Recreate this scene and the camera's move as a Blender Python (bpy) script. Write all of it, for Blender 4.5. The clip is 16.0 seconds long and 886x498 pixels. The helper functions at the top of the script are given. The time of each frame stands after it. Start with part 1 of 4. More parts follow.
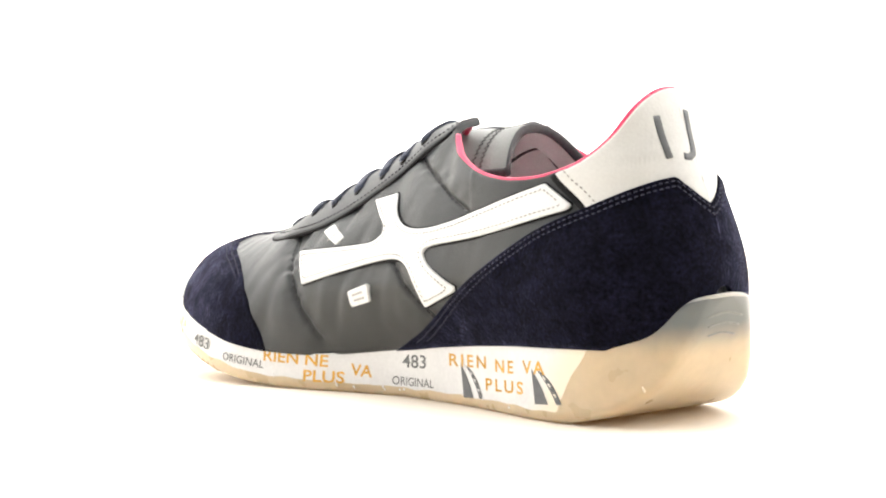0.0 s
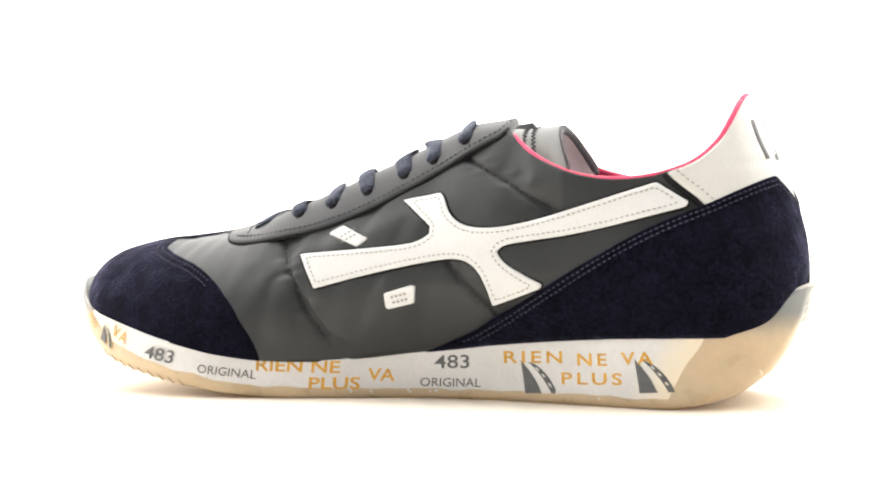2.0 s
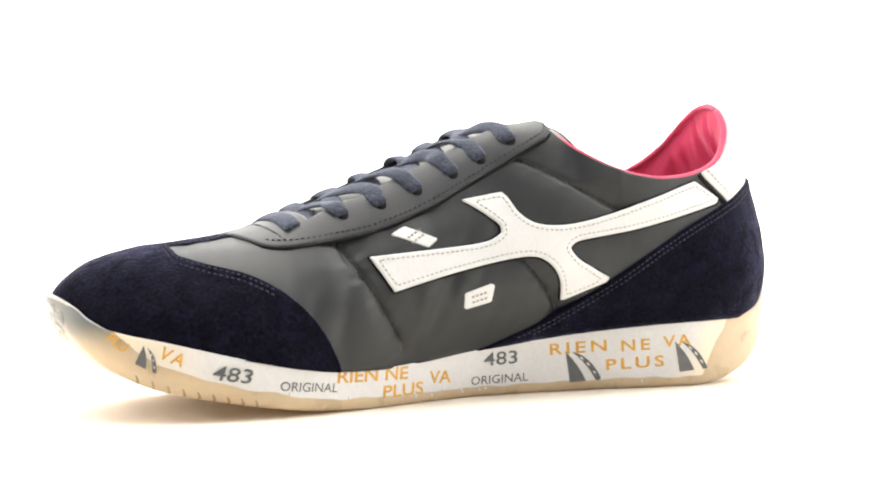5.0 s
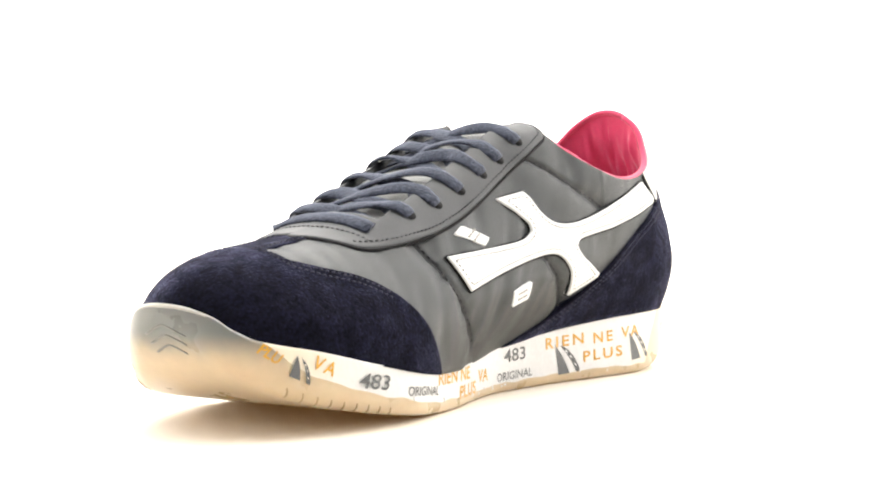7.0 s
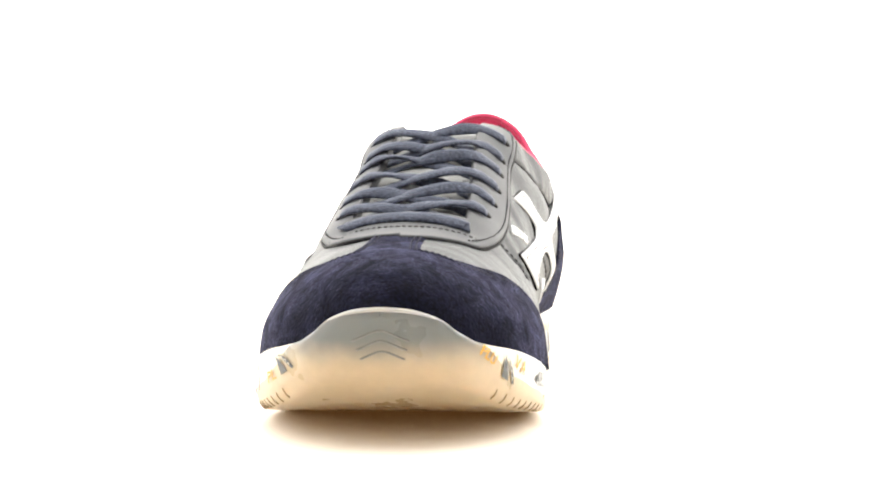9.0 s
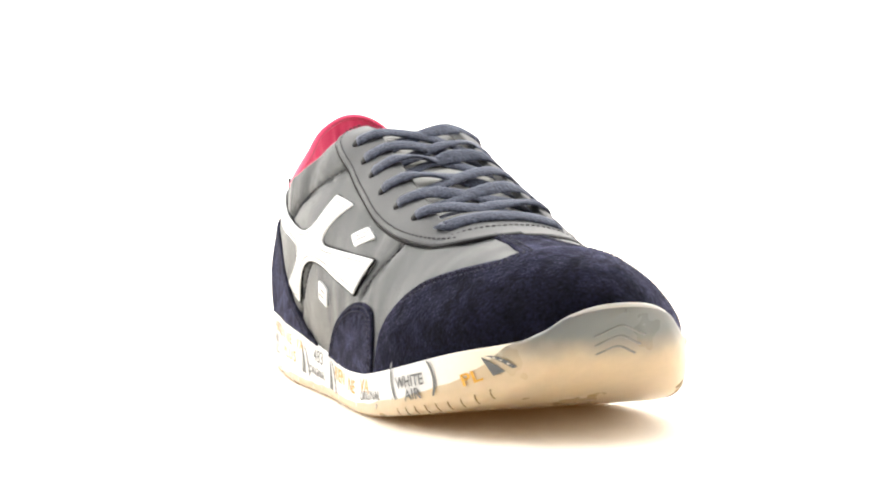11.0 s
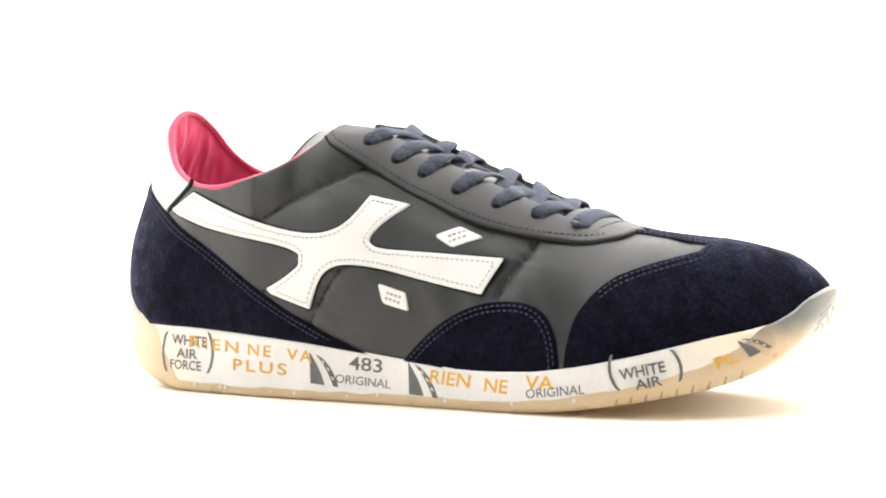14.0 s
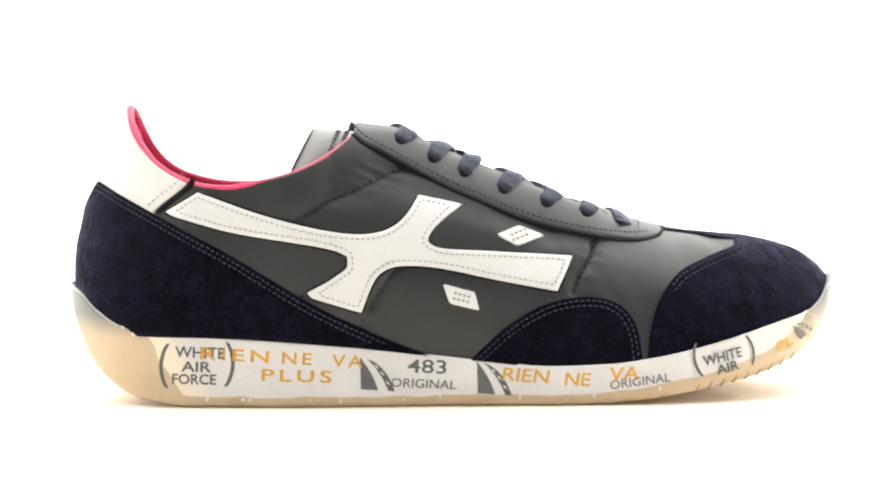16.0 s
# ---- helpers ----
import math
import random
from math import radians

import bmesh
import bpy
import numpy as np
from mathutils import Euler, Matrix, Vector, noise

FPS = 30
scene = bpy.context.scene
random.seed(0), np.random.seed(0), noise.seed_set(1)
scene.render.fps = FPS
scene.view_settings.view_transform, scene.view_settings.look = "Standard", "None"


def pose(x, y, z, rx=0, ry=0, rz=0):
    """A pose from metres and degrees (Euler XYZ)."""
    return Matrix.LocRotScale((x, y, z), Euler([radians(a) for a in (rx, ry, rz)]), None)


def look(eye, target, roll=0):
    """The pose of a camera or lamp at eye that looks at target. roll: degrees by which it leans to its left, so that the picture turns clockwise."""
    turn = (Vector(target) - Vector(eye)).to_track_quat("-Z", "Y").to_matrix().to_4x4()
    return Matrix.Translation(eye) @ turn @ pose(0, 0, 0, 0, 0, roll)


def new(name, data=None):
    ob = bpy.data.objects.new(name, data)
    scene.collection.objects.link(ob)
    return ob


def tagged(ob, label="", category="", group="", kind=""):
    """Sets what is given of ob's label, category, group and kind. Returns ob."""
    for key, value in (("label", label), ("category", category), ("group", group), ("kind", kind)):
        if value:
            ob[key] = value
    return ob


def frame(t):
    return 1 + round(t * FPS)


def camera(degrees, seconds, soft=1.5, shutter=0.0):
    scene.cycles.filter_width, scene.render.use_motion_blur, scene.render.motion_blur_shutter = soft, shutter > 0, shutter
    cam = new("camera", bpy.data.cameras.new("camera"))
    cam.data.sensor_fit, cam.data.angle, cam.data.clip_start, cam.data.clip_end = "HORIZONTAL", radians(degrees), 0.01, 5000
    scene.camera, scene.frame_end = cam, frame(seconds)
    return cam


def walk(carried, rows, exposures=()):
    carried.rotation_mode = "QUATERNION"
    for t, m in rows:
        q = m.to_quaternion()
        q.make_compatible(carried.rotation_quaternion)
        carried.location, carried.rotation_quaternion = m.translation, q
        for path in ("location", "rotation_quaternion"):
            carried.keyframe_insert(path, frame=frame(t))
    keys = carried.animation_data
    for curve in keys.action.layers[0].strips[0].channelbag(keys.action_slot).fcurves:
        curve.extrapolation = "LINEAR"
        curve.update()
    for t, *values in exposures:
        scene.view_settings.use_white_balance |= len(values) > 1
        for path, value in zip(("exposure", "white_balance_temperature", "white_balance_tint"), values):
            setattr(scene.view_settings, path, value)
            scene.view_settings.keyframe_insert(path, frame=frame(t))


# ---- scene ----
cam = camera(29.3, 16.0, soft=2.1)
EYE = Vector((0, -0.677, 0.084))
AIM = EYE + Vector((0.00103, 0.99919, -0.04018))
walk(cam, [(0, look(EYE, AIM, -0.6)), (16, look(EYE, AIM, -0.6))])

# ---- light: the evenly lit white tent round the turntable ----
world = bpy.data.worlds.new("light_tent")
scene.world = world
world.use_nodes = True
world.node_tree.nodes["Background"].inputs[0].default_value = (1.0, 0.995, 0.985, 1)
world.node_tree.nodes["Background"].inputs[1].default_value = 0.32


# ---- materials ----
def surface(name, colour, rough, grain=400.0, vary=0.12, bump=0.2, large=25.0, large_vary=0.1, sheen=0.0, sheen_tint=(1, 1, 1),
            specular=0.5, subsurface=0.0, radius=(1, 0.7, 0.4), subscale=0.004, transmission=0.0, weave=0.0, detail=4.0, bump_size=0.0004):
    """A surface with grain, larger unevenness and fine relief; scales per metre."""
    m = bpy.data.materials.new(name)
    m.use_nodes = True
    nt = m.node_tree
    bsdf = nt.nodes["Principled BSDF"]
    co = nt.nodes.new("ShaderNodeTexCoord")

    def noise_at(scale, det):
        n = nt.nodes.new("ShaderNodeTexNoise")
        n.inputs["Scale"].default_value, n.inputs["Detail"].default_value = scale, det
        nt.links.new(co.outputs["Object"], n.inputs["Vector"])
        return n

    fine, broad = noise_at(grain, detail), noise_at(large, 3.0)

    def scaled(node, amount):
        r = nt.nodes.new("ShaderNodeMapRange")
        r.inputs["From Min"].default_value, r.inputs["From Max"].default_value = 0.3, 0.7
        r.inputs["To Min"].default_value, r.inputs["To Max"].default_value = 1 - amount, 1 + amount
        nt.links.new(node.outputs["Fac"], r.inputs["Value"])
        return r

    a, b = scaled(fine, vary), scaled(broad, large_vary)
    mul = nt.nodes.new("ShaderNodeMath")
    mul.operation = "MULTIPLY"
    nt.links.new(a.outputs[0], mul.inputs[0])
    nt.links.new(b.outputs[0], mul.inputs[1])
    tint = nt.nodes.new("ShaderNodeVectorMath")
    tint.operation = "SCALE"
    tint.inputs[0].default_value = colour
    nt.links.new(mul.outputs[0], tint.inputs["Scale"])
    nt.links.new(tint.outputs[0], bsdf.inputs["Base Color"])
    rr = nt.nodes.new("ShaderNodeMapRange")
    rr.inputs["To Min"].default_value, rr.inputs["To Max"].default_value = max(rough - 0.1, 0.02), min(rough + 0.1, 1)
    nt.links.new(broad.outputs["Fac"], rr.inputs["Value"])
    nt.links.new(rr.outputs[0], bsdf.inputs["Roughness"])
    height = fine.outputs["Fac"]
    if weave:
        wave = nt.nodes.new("ShaderNodeTexWave")
        wave.bands_direction = "DIAGONAL"
        wave.inputs["Scale"].default_value, wave.inputs["Distortion"].default_value = weave, 1.5
        nt.links.new(co.outputs["Object"], wave.inputs["Vector"])
        add = nt.nodes.new("ShaderNodeMath")
        add.operation = "ADD"
        nt.links.new(wave.outputs["Fac"], add.inputs[0])
        nt.links.new(fine.outputs["Fac"], add.inputs[1])
        height = add.outputs[0]
    if bump:
        bp = nt.nodes.new("ShaderNodeBump")
        bp.inputs["Strength"].default_value, bp.inputs["Distance"].default_value = bump, bump_size
        nt.links.new(height, bp.inputs["Height"])
        nt.links.new(bp.outputs["Normal"], bsdf.inputs["Normal"])
    bsdf.inputs["Specular IOR Level"].default_value = specular
    bsdf.inputs["Sheen Weight"].default_value = sheen
    bsdf.inputs["Sheen Tint"].default_value = (*sheen_tint, 1)
    bsdf.inputs["Subsurface Weight"].default_value = subsurface
    bsdf.inputs["Subsurface Radius"].default_value = radius
    bsdf.inputs["Subsurface Scale"].default_value = subscale
    bsdf.inputs["Transmission Weight"].default_value = transmission
    return m


NYLON = surface("grey_nylon", (0.0215, 0.0245, 0.026), 0.42, specular=0.42, grain=2600, vary=0.1, bump=0.25, large=30, large_vary=0.1, weave=1500, bump_size=0.0001)
STAY = surface("slate_leather", (0.030, 0.032, 0.036), 0.48, specular=0.46, grain=1400, vary=0.1, bump=0.2, bump_size=0.00015)


def suede(name, colour, nap_colour):
    """Brushed leather: dark ground, a bright uneven nap that shows at a slant, lint specks."""
    m = surface(name, colour, 0.95, grain=760, vary=0.7, bump=0.6, large=130, large_vary=0.4, specular=0.06, detail=7, bump_size=0.0007)
    nt = m.node_tree
    bsdf = nt.nodes["Principled BSDF"]
    co = nt.nodes.new("ShaderNodeTexCoord")

    def layer(scale, detail, distortion, lo, hi, a, b):
        n = nt.nodes.new("ShaderNodeTexNoise")
        n.inputs["Scale"].default_value, n.inputs["Detail"].default_value, n.inputs["Distortion"].default_value = scale, detail, distortion
        nt.links.new(co.outputs["Object"], n.inputs["Vector"])
        r = nt.nodes.new("ShaderNodeMapRange")
        for key, value in (("From Min", lo), ("From Max", hi), ("To Min", a), ("To Max", b)):
            r.inputs[key].default_value = value
        nt.links.new(n.outputs["Fac"], r.inputs["Value"])
        return r.outputs[0]

    product = nt.nodes.new("ShaderNodeMath")
    product.operation = "MULTIPLY"
    nt.links.new(layer(75, 5, 1.6, 0.34, 0.68, 0.35, 1.8), product.inputs[0])
    nt.links.new(layer(1300, 6, 0.4, 0.36, 0.66, 0.4, 1.7), product.inputs[1])
    weight = nt.nodes.new("ShaderNodeMath")
    weight.operation = "MULTIPLY"
    weight.inputs[1].default_value = 0.21
    weight.use_clamp = True
    nt.links.new(product.outputs[0], weight.inputs[0])
    nt.links.new(weight.outputs[0], bsdf.inputs["Sheen Weight"])
    bsdf.inputs["Sheen Roughness"].default_value = 0.42
    bsdf.inputs["Sheen Tint"].default_value = (*nap_colour, 1)
    return m


SUEDE = suede("navy_suede", (0.0034, 0.0035, 0.0085), (0.36, 0.37, 0.66))
WHITE = surface("white_leather", (0.685, 0.695, 0.70), 0.5, grain=900, vary=0.03, bump=0.25, large=40, large_vary=0.03, bump_size=0.0002)
TAB = surface("bone_leather", (0.62, 0.615, 0.595), 0.5, grain=900, vary=0.03, bump=0.35, large=45, large_vary=0.05, bump_size=0.0003)
TONGUE = surface("pale_grey_nylon", (0.20, 0.205, 0.20), 0.5, grain=2200, vary=0.12, bump=0.4, weave=1300, bump_size=0.0002)
# black for bindings and eyelets; also draws shade along overlay edges
EDGE = surface("black_binding", (0.008, 0.008, 0.009), 0.7, grain=1500, vary=0.2, specular=0.15)
LACE = surface("navy_cotton_lace", (0.034, 0.039, 0.057), 0.9, grain=850, vary=0.5, bump=0.8, large=260, large_vary=0.15, sheen=0.4, sheen_tint=(0.6, 0.65, 0.8), specular=0.15, detail=3, bump_size=0.0005)
PINK = surface("pink_lining", (0.70, 0.045, 0.13), 0.75, grain=1500, vary=0.08, bump=0.3, large=50, large_vary=0.08, sheen=0.3)
BINDING = surface("grey_binding", (0.05, 0.05, 0.055), 0.7, grain=1500, vary=0.3, bump=0.4)
PALE = surface("pale_tongue_lining", (0.88, 0.86, 0.86), 0.85, grain=1600, vary=0.08, bump=0.4, large=60)
def two_tone(m, other, start, end, cloud=0.004):
    """Blends a surface into another colour between two points of its own space (metres), with a cloudy border."""
    nt = m.node_tree
    bsdf = nt.nodes["Principled BSDF"]
    old = bsdf.inputs["Base Color"].links[0].from_socket
    co = nt.nodes.new("ShaderNodeTexCoord")
    start, end = Vector(start), Vector(end)
    d = (end - start) / (end - start).length_squared
    dot = nt.nodes.new("ShaderNodeVectorMath")
    dot.operation = "DOT_PRODUCT"
    dot.inputs[1].default_value = d
    nt.links.new(co.outputs["Object"], dot.inputs[0])
    n = nt.nodes.new("ShaderNodeTexNoise")
    n.inputs["Scale"].default_value, n.inputs["Detail"].default_value = 90, 3
    nt.links.new(co.outputs["Object"], n.inputs["Vector"])
    r = nt.nodes.new("ShaderNodeMapRange")
    swing = cloud * d.length
    r.inputs["To Min"].default_value, r.inputs["To Max"].default_value = -start.dot(d) - swing, -start.dot(d) + swing
    nt.links.new(n.outputs["Fac"], r.inputs["Value"])
    add = nt.nodes.new("ShaderNodeMath")
    nt.links.new(dot.outputs["Value"], add.inputs[0])
    nt.links.new(r.outputs[0], add.inputs[1])
    step = nt.nodes.new("ShaderNodeMapRange")
    step.interpolation_type = "SMOOTHSTEP"
    nt.links.new(add.outputs[0], step.inputs["Value"])
    mix = nt.nodes.new("ShaderNodeMix")
    mix.data_type = "RGBA"
    nt.links.new(step.outputs[0], mix.inputs["Factor"])
    nt.links.new(old, mix.inputs["A"])
    mix.inputs["B"].default_value = (*other, 1)
    nt.links.new(mix.outputs["Result"], bsdf.inputs["Base Color"])
    return m


# milky cream rubber; the see-through grey high on toe and heel is painted in
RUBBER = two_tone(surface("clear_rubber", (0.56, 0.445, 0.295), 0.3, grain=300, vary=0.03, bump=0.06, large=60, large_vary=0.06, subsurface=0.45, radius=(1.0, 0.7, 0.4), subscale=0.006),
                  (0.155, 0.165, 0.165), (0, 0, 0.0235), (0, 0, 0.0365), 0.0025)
LIP = surface("pale_rubber_lip", (0.42, 0.42, 0.40), 0.3, vary=0.05, subsurface=0.3, subscale=0.003)
GROOVE_SHADE = surface("groove_shade", (0.34, 0.255, 0.15), 0.7)
# moulded ribs are rubber too; their shade is put into this grey
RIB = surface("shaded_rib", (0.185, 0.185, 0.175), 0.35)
BAND = surface("white_midsole", (0.67, 0.67, 0.67), 0.35, grain=700, vary=0.04, bump=0.1, large=60, large_vary=0.05)
# the white band turns to clear cream rubber at the heel and under the toe
two_tone(BAND, (0.80, 0.72, 0.58), (-0.0852, 0, 0.0092), (-0.0975, 0, 0.0025))
two_tone(BAND, (0.80, 0.72, 0.58), (0.106, 0, 0.018), (0.136, 0, 0.022))
THREAD_DARK = surface("dark_thread", (0.02, 0.02, 0.025), 0.8)
THREAD_NAVY = surface("navy_thread", (0.026, 0.027, 0.05), 0.8)
THREAD_BEIGE = surface("beige_thread", (0.30, 0.28, 0.26), 0.8)
INK_GREY = surface("grey_print", (0.10, 0.105, 0.11), 0.5, vary=0.1)
INK_GOLD = surface("gold_print", (0.62, 0.33, 0.045), 0.45, vary=0.12)
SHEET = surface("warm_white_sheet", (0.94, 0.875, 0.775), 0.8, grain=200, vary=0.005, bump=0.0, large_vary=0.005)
# faint warm emission added to the sheet to tint the shoe's shadow tan
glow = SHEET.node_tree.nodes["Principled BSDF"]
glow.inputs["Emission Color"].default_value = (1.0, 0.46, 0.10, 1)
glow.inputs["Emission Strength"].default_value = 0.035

# ---- the white sheet ----
def flat(name, size, z, material):
    bm = bmesh.new()
    bmesh.ops.create_grid(bm, x_segments=4, y_segments=4, size=size)
    me = bpy.data.meshes.new(name)
    bm.to_mesh(me)
    bm.free()
    me.materials.append(material)
    ob = new(name, me)
    ob.location.z = z
    return ob


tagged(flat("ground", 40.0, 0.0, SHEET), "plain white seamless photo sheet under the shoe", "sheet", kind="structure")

# ---- the light tent: glowing diffuser panels behind, beside and above ----
def diffuser(name, width, height, where, glow, label):
    m = bpy.data.materials.new(name)
    m.use_nodes = True
    nt = m.node_tree
    bsdf = nt.nodes["Principled BSDF"]
    bsdf.inputs["Base Color"].default_value = (0.9, 0.9, 0.9, 1)
    bsdf.inputs["Emission Color"].default_value = (1, 0.99, 0.975, 1)
    bsdf.inputs["Emission Strength"].default_value = glow
    bm = bmesh.new()
    bmesh.ops.create_cube(bm, size=1.0)
    bmesh.ops.scale(bm, vec=(width, height, 0.01), verts=bm.verts)
    me = bpy.data.meshes.new(name)
    bm.to_mesh(me)
    bm.free()
    me.materials.append(m)
    ob = new(name, me)
    ob.matrix_world = where
    return tagged(ob, label, "diffuser", kind="structure")


diffuser("backdrop", 3.2, 1.6, pose(0, 1.30, 0.795, 90), 1.15, "white glowing diffuser panel behind the shoe")
diffuser("wall_west", 1.9, 1.4, pose(-1.10, 0.33, 0.695, 90, 0, 90), 1.2, "white glowing diffuser panel beside the shoe")
diffuser("wall_east", 1.9, 1.4, pose(1.10, 0.33, 0.695, 90, 0, 90), 1.2, "white glowing diffuser panel beside the shoe")
diffuser("ceiling", 2.2, 1.7, pose(0, 0.40, 1.42), 2.3, "white glowing diffuser panel over the shoe")

# ---- the shoe: one thing, turned on the spot ----
sneaker = new("sneaker")
tagged(sneaker, "grey nylon sneaker with navy suede overlays on clear rubber sole", "shoe")

# ---- the last: half-widths over the side elevation, in millimetres ----
def curve(points):
    """A smooth monotone curve through (x, y) points."""
    p = np.array(points, float)
    x, y = p[:, 0], p[:, 1]
    h, d = np.diff(x), np.diff(y) / np.diff(x)
    m = np.concatenate([[d[0]], np.where(d[:-1] * d[1:] > 0, 2 * d[:-1] * d[1:] / (d[:-1] + d[1:] + 1e-12), 0), [d[-1]]])

    def f(q):
        q = np.clip(np.asarray(q, float), x[0], x[-1])
        i = np.clip(np.searchsorted(x, q) - 1, 0, len(h) - 1)
        s = (q - x[i]) / h[i]
        return ((1 + 2 * s) * (1 - s) ** 2 * y[i] + s * (1 - s) ** 2 * h[i] * m[i]
                + s * s * (3 - 2 * s) * y[i + 1] + s * s * (s - 1) * h[i] * m[i + 1])
    return f


feather = curve([(-146, 24), (-138, 24), (-121, 27), (-82, 26), (-40, 23), (-9, 19.5), (12, 17), (40, 14.5), (60, 15), (76, 17), (98, 21.5), (124, 26.5), (141, 27), (156, 28)])
crest = curve([(-60, 145), (-50, 122), (-42, 109), (-30, 106.3), (-20, 105.2), (-9, 101.3), (4, 95.2), (21, 88.2), (39, 80.6), (59, 72.8), (73, 67.4), (90, 63.2), (105, 61.3), (120, 60.0), (130, 58.0), (140, 55), (148.5, 50), (152.8, 45.8), (155.0, 42.6)])
toe_low = curve([(143, 26.8), (146, 28), (150, 32), (153, 37), (155.0, 42.4)])
heel_up = curve([(-143.4, 48), (-143, 57), (-140.6, 70), (-136.2, 84), (-129.4, 99), (-123.6, 114), (-111, 145)])
heel_low = curve([(-143.4, 48), (-141.5, 34), (-138, 24)])
back = curve([(10, -135), (24, -138), (34, -141.5), (48, -143.4), (57, -143), (70, -140.6), (84, -136.2), (99, -129.4), (114, -123.6), (145, -111)])
heel_round = curve([(10, 45), (40, 44), (60, 52), (80, 68), (95, 50), (110, 25), (145, 25)])
wide_a = curve([(-146, 41.5), (-93, 40.8), (-54, 42), (-3, 43), (46, 46.5), (80, 50), (110, 50.7), (155, 50.7)])
wide_b = curve([(-146, 39.6), (-93, 42.2), (-54, 47), (-3, 49.5), (46, 49.5), (80, 50), (110, 49.6), (155, 49.4)])
sole_a = curve([(-148, 36.5), (-92, 35.5), (-60, 31), (-39, 28), (-7, 27.5), (16, 32.5), (40, 41), (62, 47), (80, 50.8), (95, 52.4), (110, 53.4), (158, 53.4)])
mid = curve([(-147, 2.5), (0, -1.8), (60, -3.1), (80, -3.0), (100, -2.4), (125, -0.7), (145, 1.0), (160, 1.6)])
tread_mid = curve([(-147, 2.5), (0, -1.8), (60, -3.5), (100, -3.3), (130, -1.0), (150, 1.2), (160, 1.8)])
slim = curve([(0, 1), (0.2, 0.99), (0.43, 0.935), (0.64, 0.82), (0.74, 0.72), (0.86, 0.60), (0.94, 0.48), (0.975, 0.36), (0.992, 0.2), (1, 0)])
full = curve([(0, 1), (0.3, 0.985), (0.55, 0.93), (0.71, 0.84), (0.85, 0.72), (0.94, 0.59), (0.975, 0.45), (0.992, 0.26), (1, 0)])
dome = curve([(0, 1), (0.28, 0.97), (0.45, 0.905), (0.58, 0.825), (0.72, 0.71), (0.84, 0.57), (0.92, 0.43), (0.97, 0.27), (0.99, 0.155), (1, 0)])

tip = curve([(0, 1), (0.28, 0.955), (0.45, 0.875), (0.58, 0.785), (0.72, 0.66), (0.84, 0.515), (0.92, 0.375), (0.97, 0.23), (0.99, 0.13), (1, 0)])


def ease(x, a, b):
    q = np.clip((x - a) / (b - a), 0, 1)
    return q * q * (3 - 2 * q)


def top_of(x):
    x = np.asarray(x, float)
    return np.where(x < -111, heel_up(x), np.where(x < -60, 145, crest(x)))


def low_of(x):
    x = np.asarray(x, float)
    return np.where(x < -138, heel_low(x), np.where(x > 143, toe_low(x), feather(x)))


def half(x, z, b):
    """Half-width on the outer (b true) or inner side at x, z."""
    x, z = np.asarray(x, float), np.asarray(z, float)
    lo, hi = feather(x), np.where(x < -60, 150.0, crest(x))
    s = np.clip((z - lo) / (hi - lo), 0, 1)
    ankle = np.clip(1 - s ** 2.1, 0, 1) ** 0.36
    k1, k2, k3 = ease(x, -62, -42), ease(x, -36, -6), ease(x, 50, 80)
    k4 = ease(x, 90, 125)
    shape = ankle * (1 - k1) + k1 * (full(s) * (1 - k2) + k2 * (slim(s) * (1 - k3) + k3 * (dome(s) * (1 - k4) + k4 * tip(s))))
    w = np.where(b, wide_b(x), wide_a(x)) * shape
    w = w * (1 - 0.29 * np.clip((z - 84) / 34, 0, 1.3) ** 1.3 * (1 - k1))
    waist = np.clip(1 - (z - lo) / 26, 0, 1) ** 1.4
    w = w * (1 - np.where(b, 0.06 * np.exp(-((x + 5) / 42) ** 2), 1 - np.minimum(1, (sole_a(x) - 0.8) / wide_a(x))) * waist)
    d = np.clip((x - back(z)) / heel_round(z), 0, 1)
    w = w * np.sqrt(1 - (1 - d) ** 2)
    d = np.clip((155.0 - x) / 83, 0, 1)
    return w * (1 - (1 - d) ** 2) ** 0.5


def centre(x, z):
    """The last's middle line; the top of the heel leans to the inner side."""
    return mid(x) + 2.2 * ease(-np.asarray(x, float), 85, 125) * np.clip((np.asarray(z, float) - 55) / 30, 0, 1)


def side_y(x, z, b):
    return centre(x, z) + np.where(b, -1, 1) * half(x, z, b)


def top_z(x, y):
    """The height of the last over x, y."""
    x, y = np.broadcast_arrays(np.asarray(x, float), np.asarray(y, float))
    b = y < mid(x)
    lo, hi = feather(x) + 0.0, crest(x) + 0.0
    for _ in range(26):
        z = (lo + hi) / 2
        wide = half(x, z, b) > np.abs(y - mid(x))
        lo, hi = np.where(wide, z, lo), np.where(wide, hi, z)
    return lo


# ---- meshing: a dense sheet over the last, cut along level lines ----
def part(name, verts, faces, material, parent, label="", smooth=True):
    me = bpy.data.meshes.new(name)
    me.from_pydata([tuple(v) for v in np.asarray(verts) * 0.001], [], [tuple(int(i) for i in f) for f in faces])
    me.materials.append(material)
    if smooth:
        me.polygons.foreach_set("use_smooth", np.ones(len(me.polygons), bool))
    me.update()
    ob = new(name, me)
    ob.parent = parent
    return tagged(ob, label) if label else ob


def grid_faces(n, m):
    i = (np.arange(n - 1)[:, None] * m + np.arange(m - 1)[None]).ravel()
    return np.concatenate([np.stack([i, i + m, i + m + 1], 1), np.stack([i, i + m + 1, i + 1], 1)])


def grid_normals(g):
    du, dv = np.gradient(g, axis=0), np.gradient(g, axis=1)
    n = np.cross(du, dv)
    return n / (np.linalg.norm(n, axis=2, keepdims=True) + 1e-9)


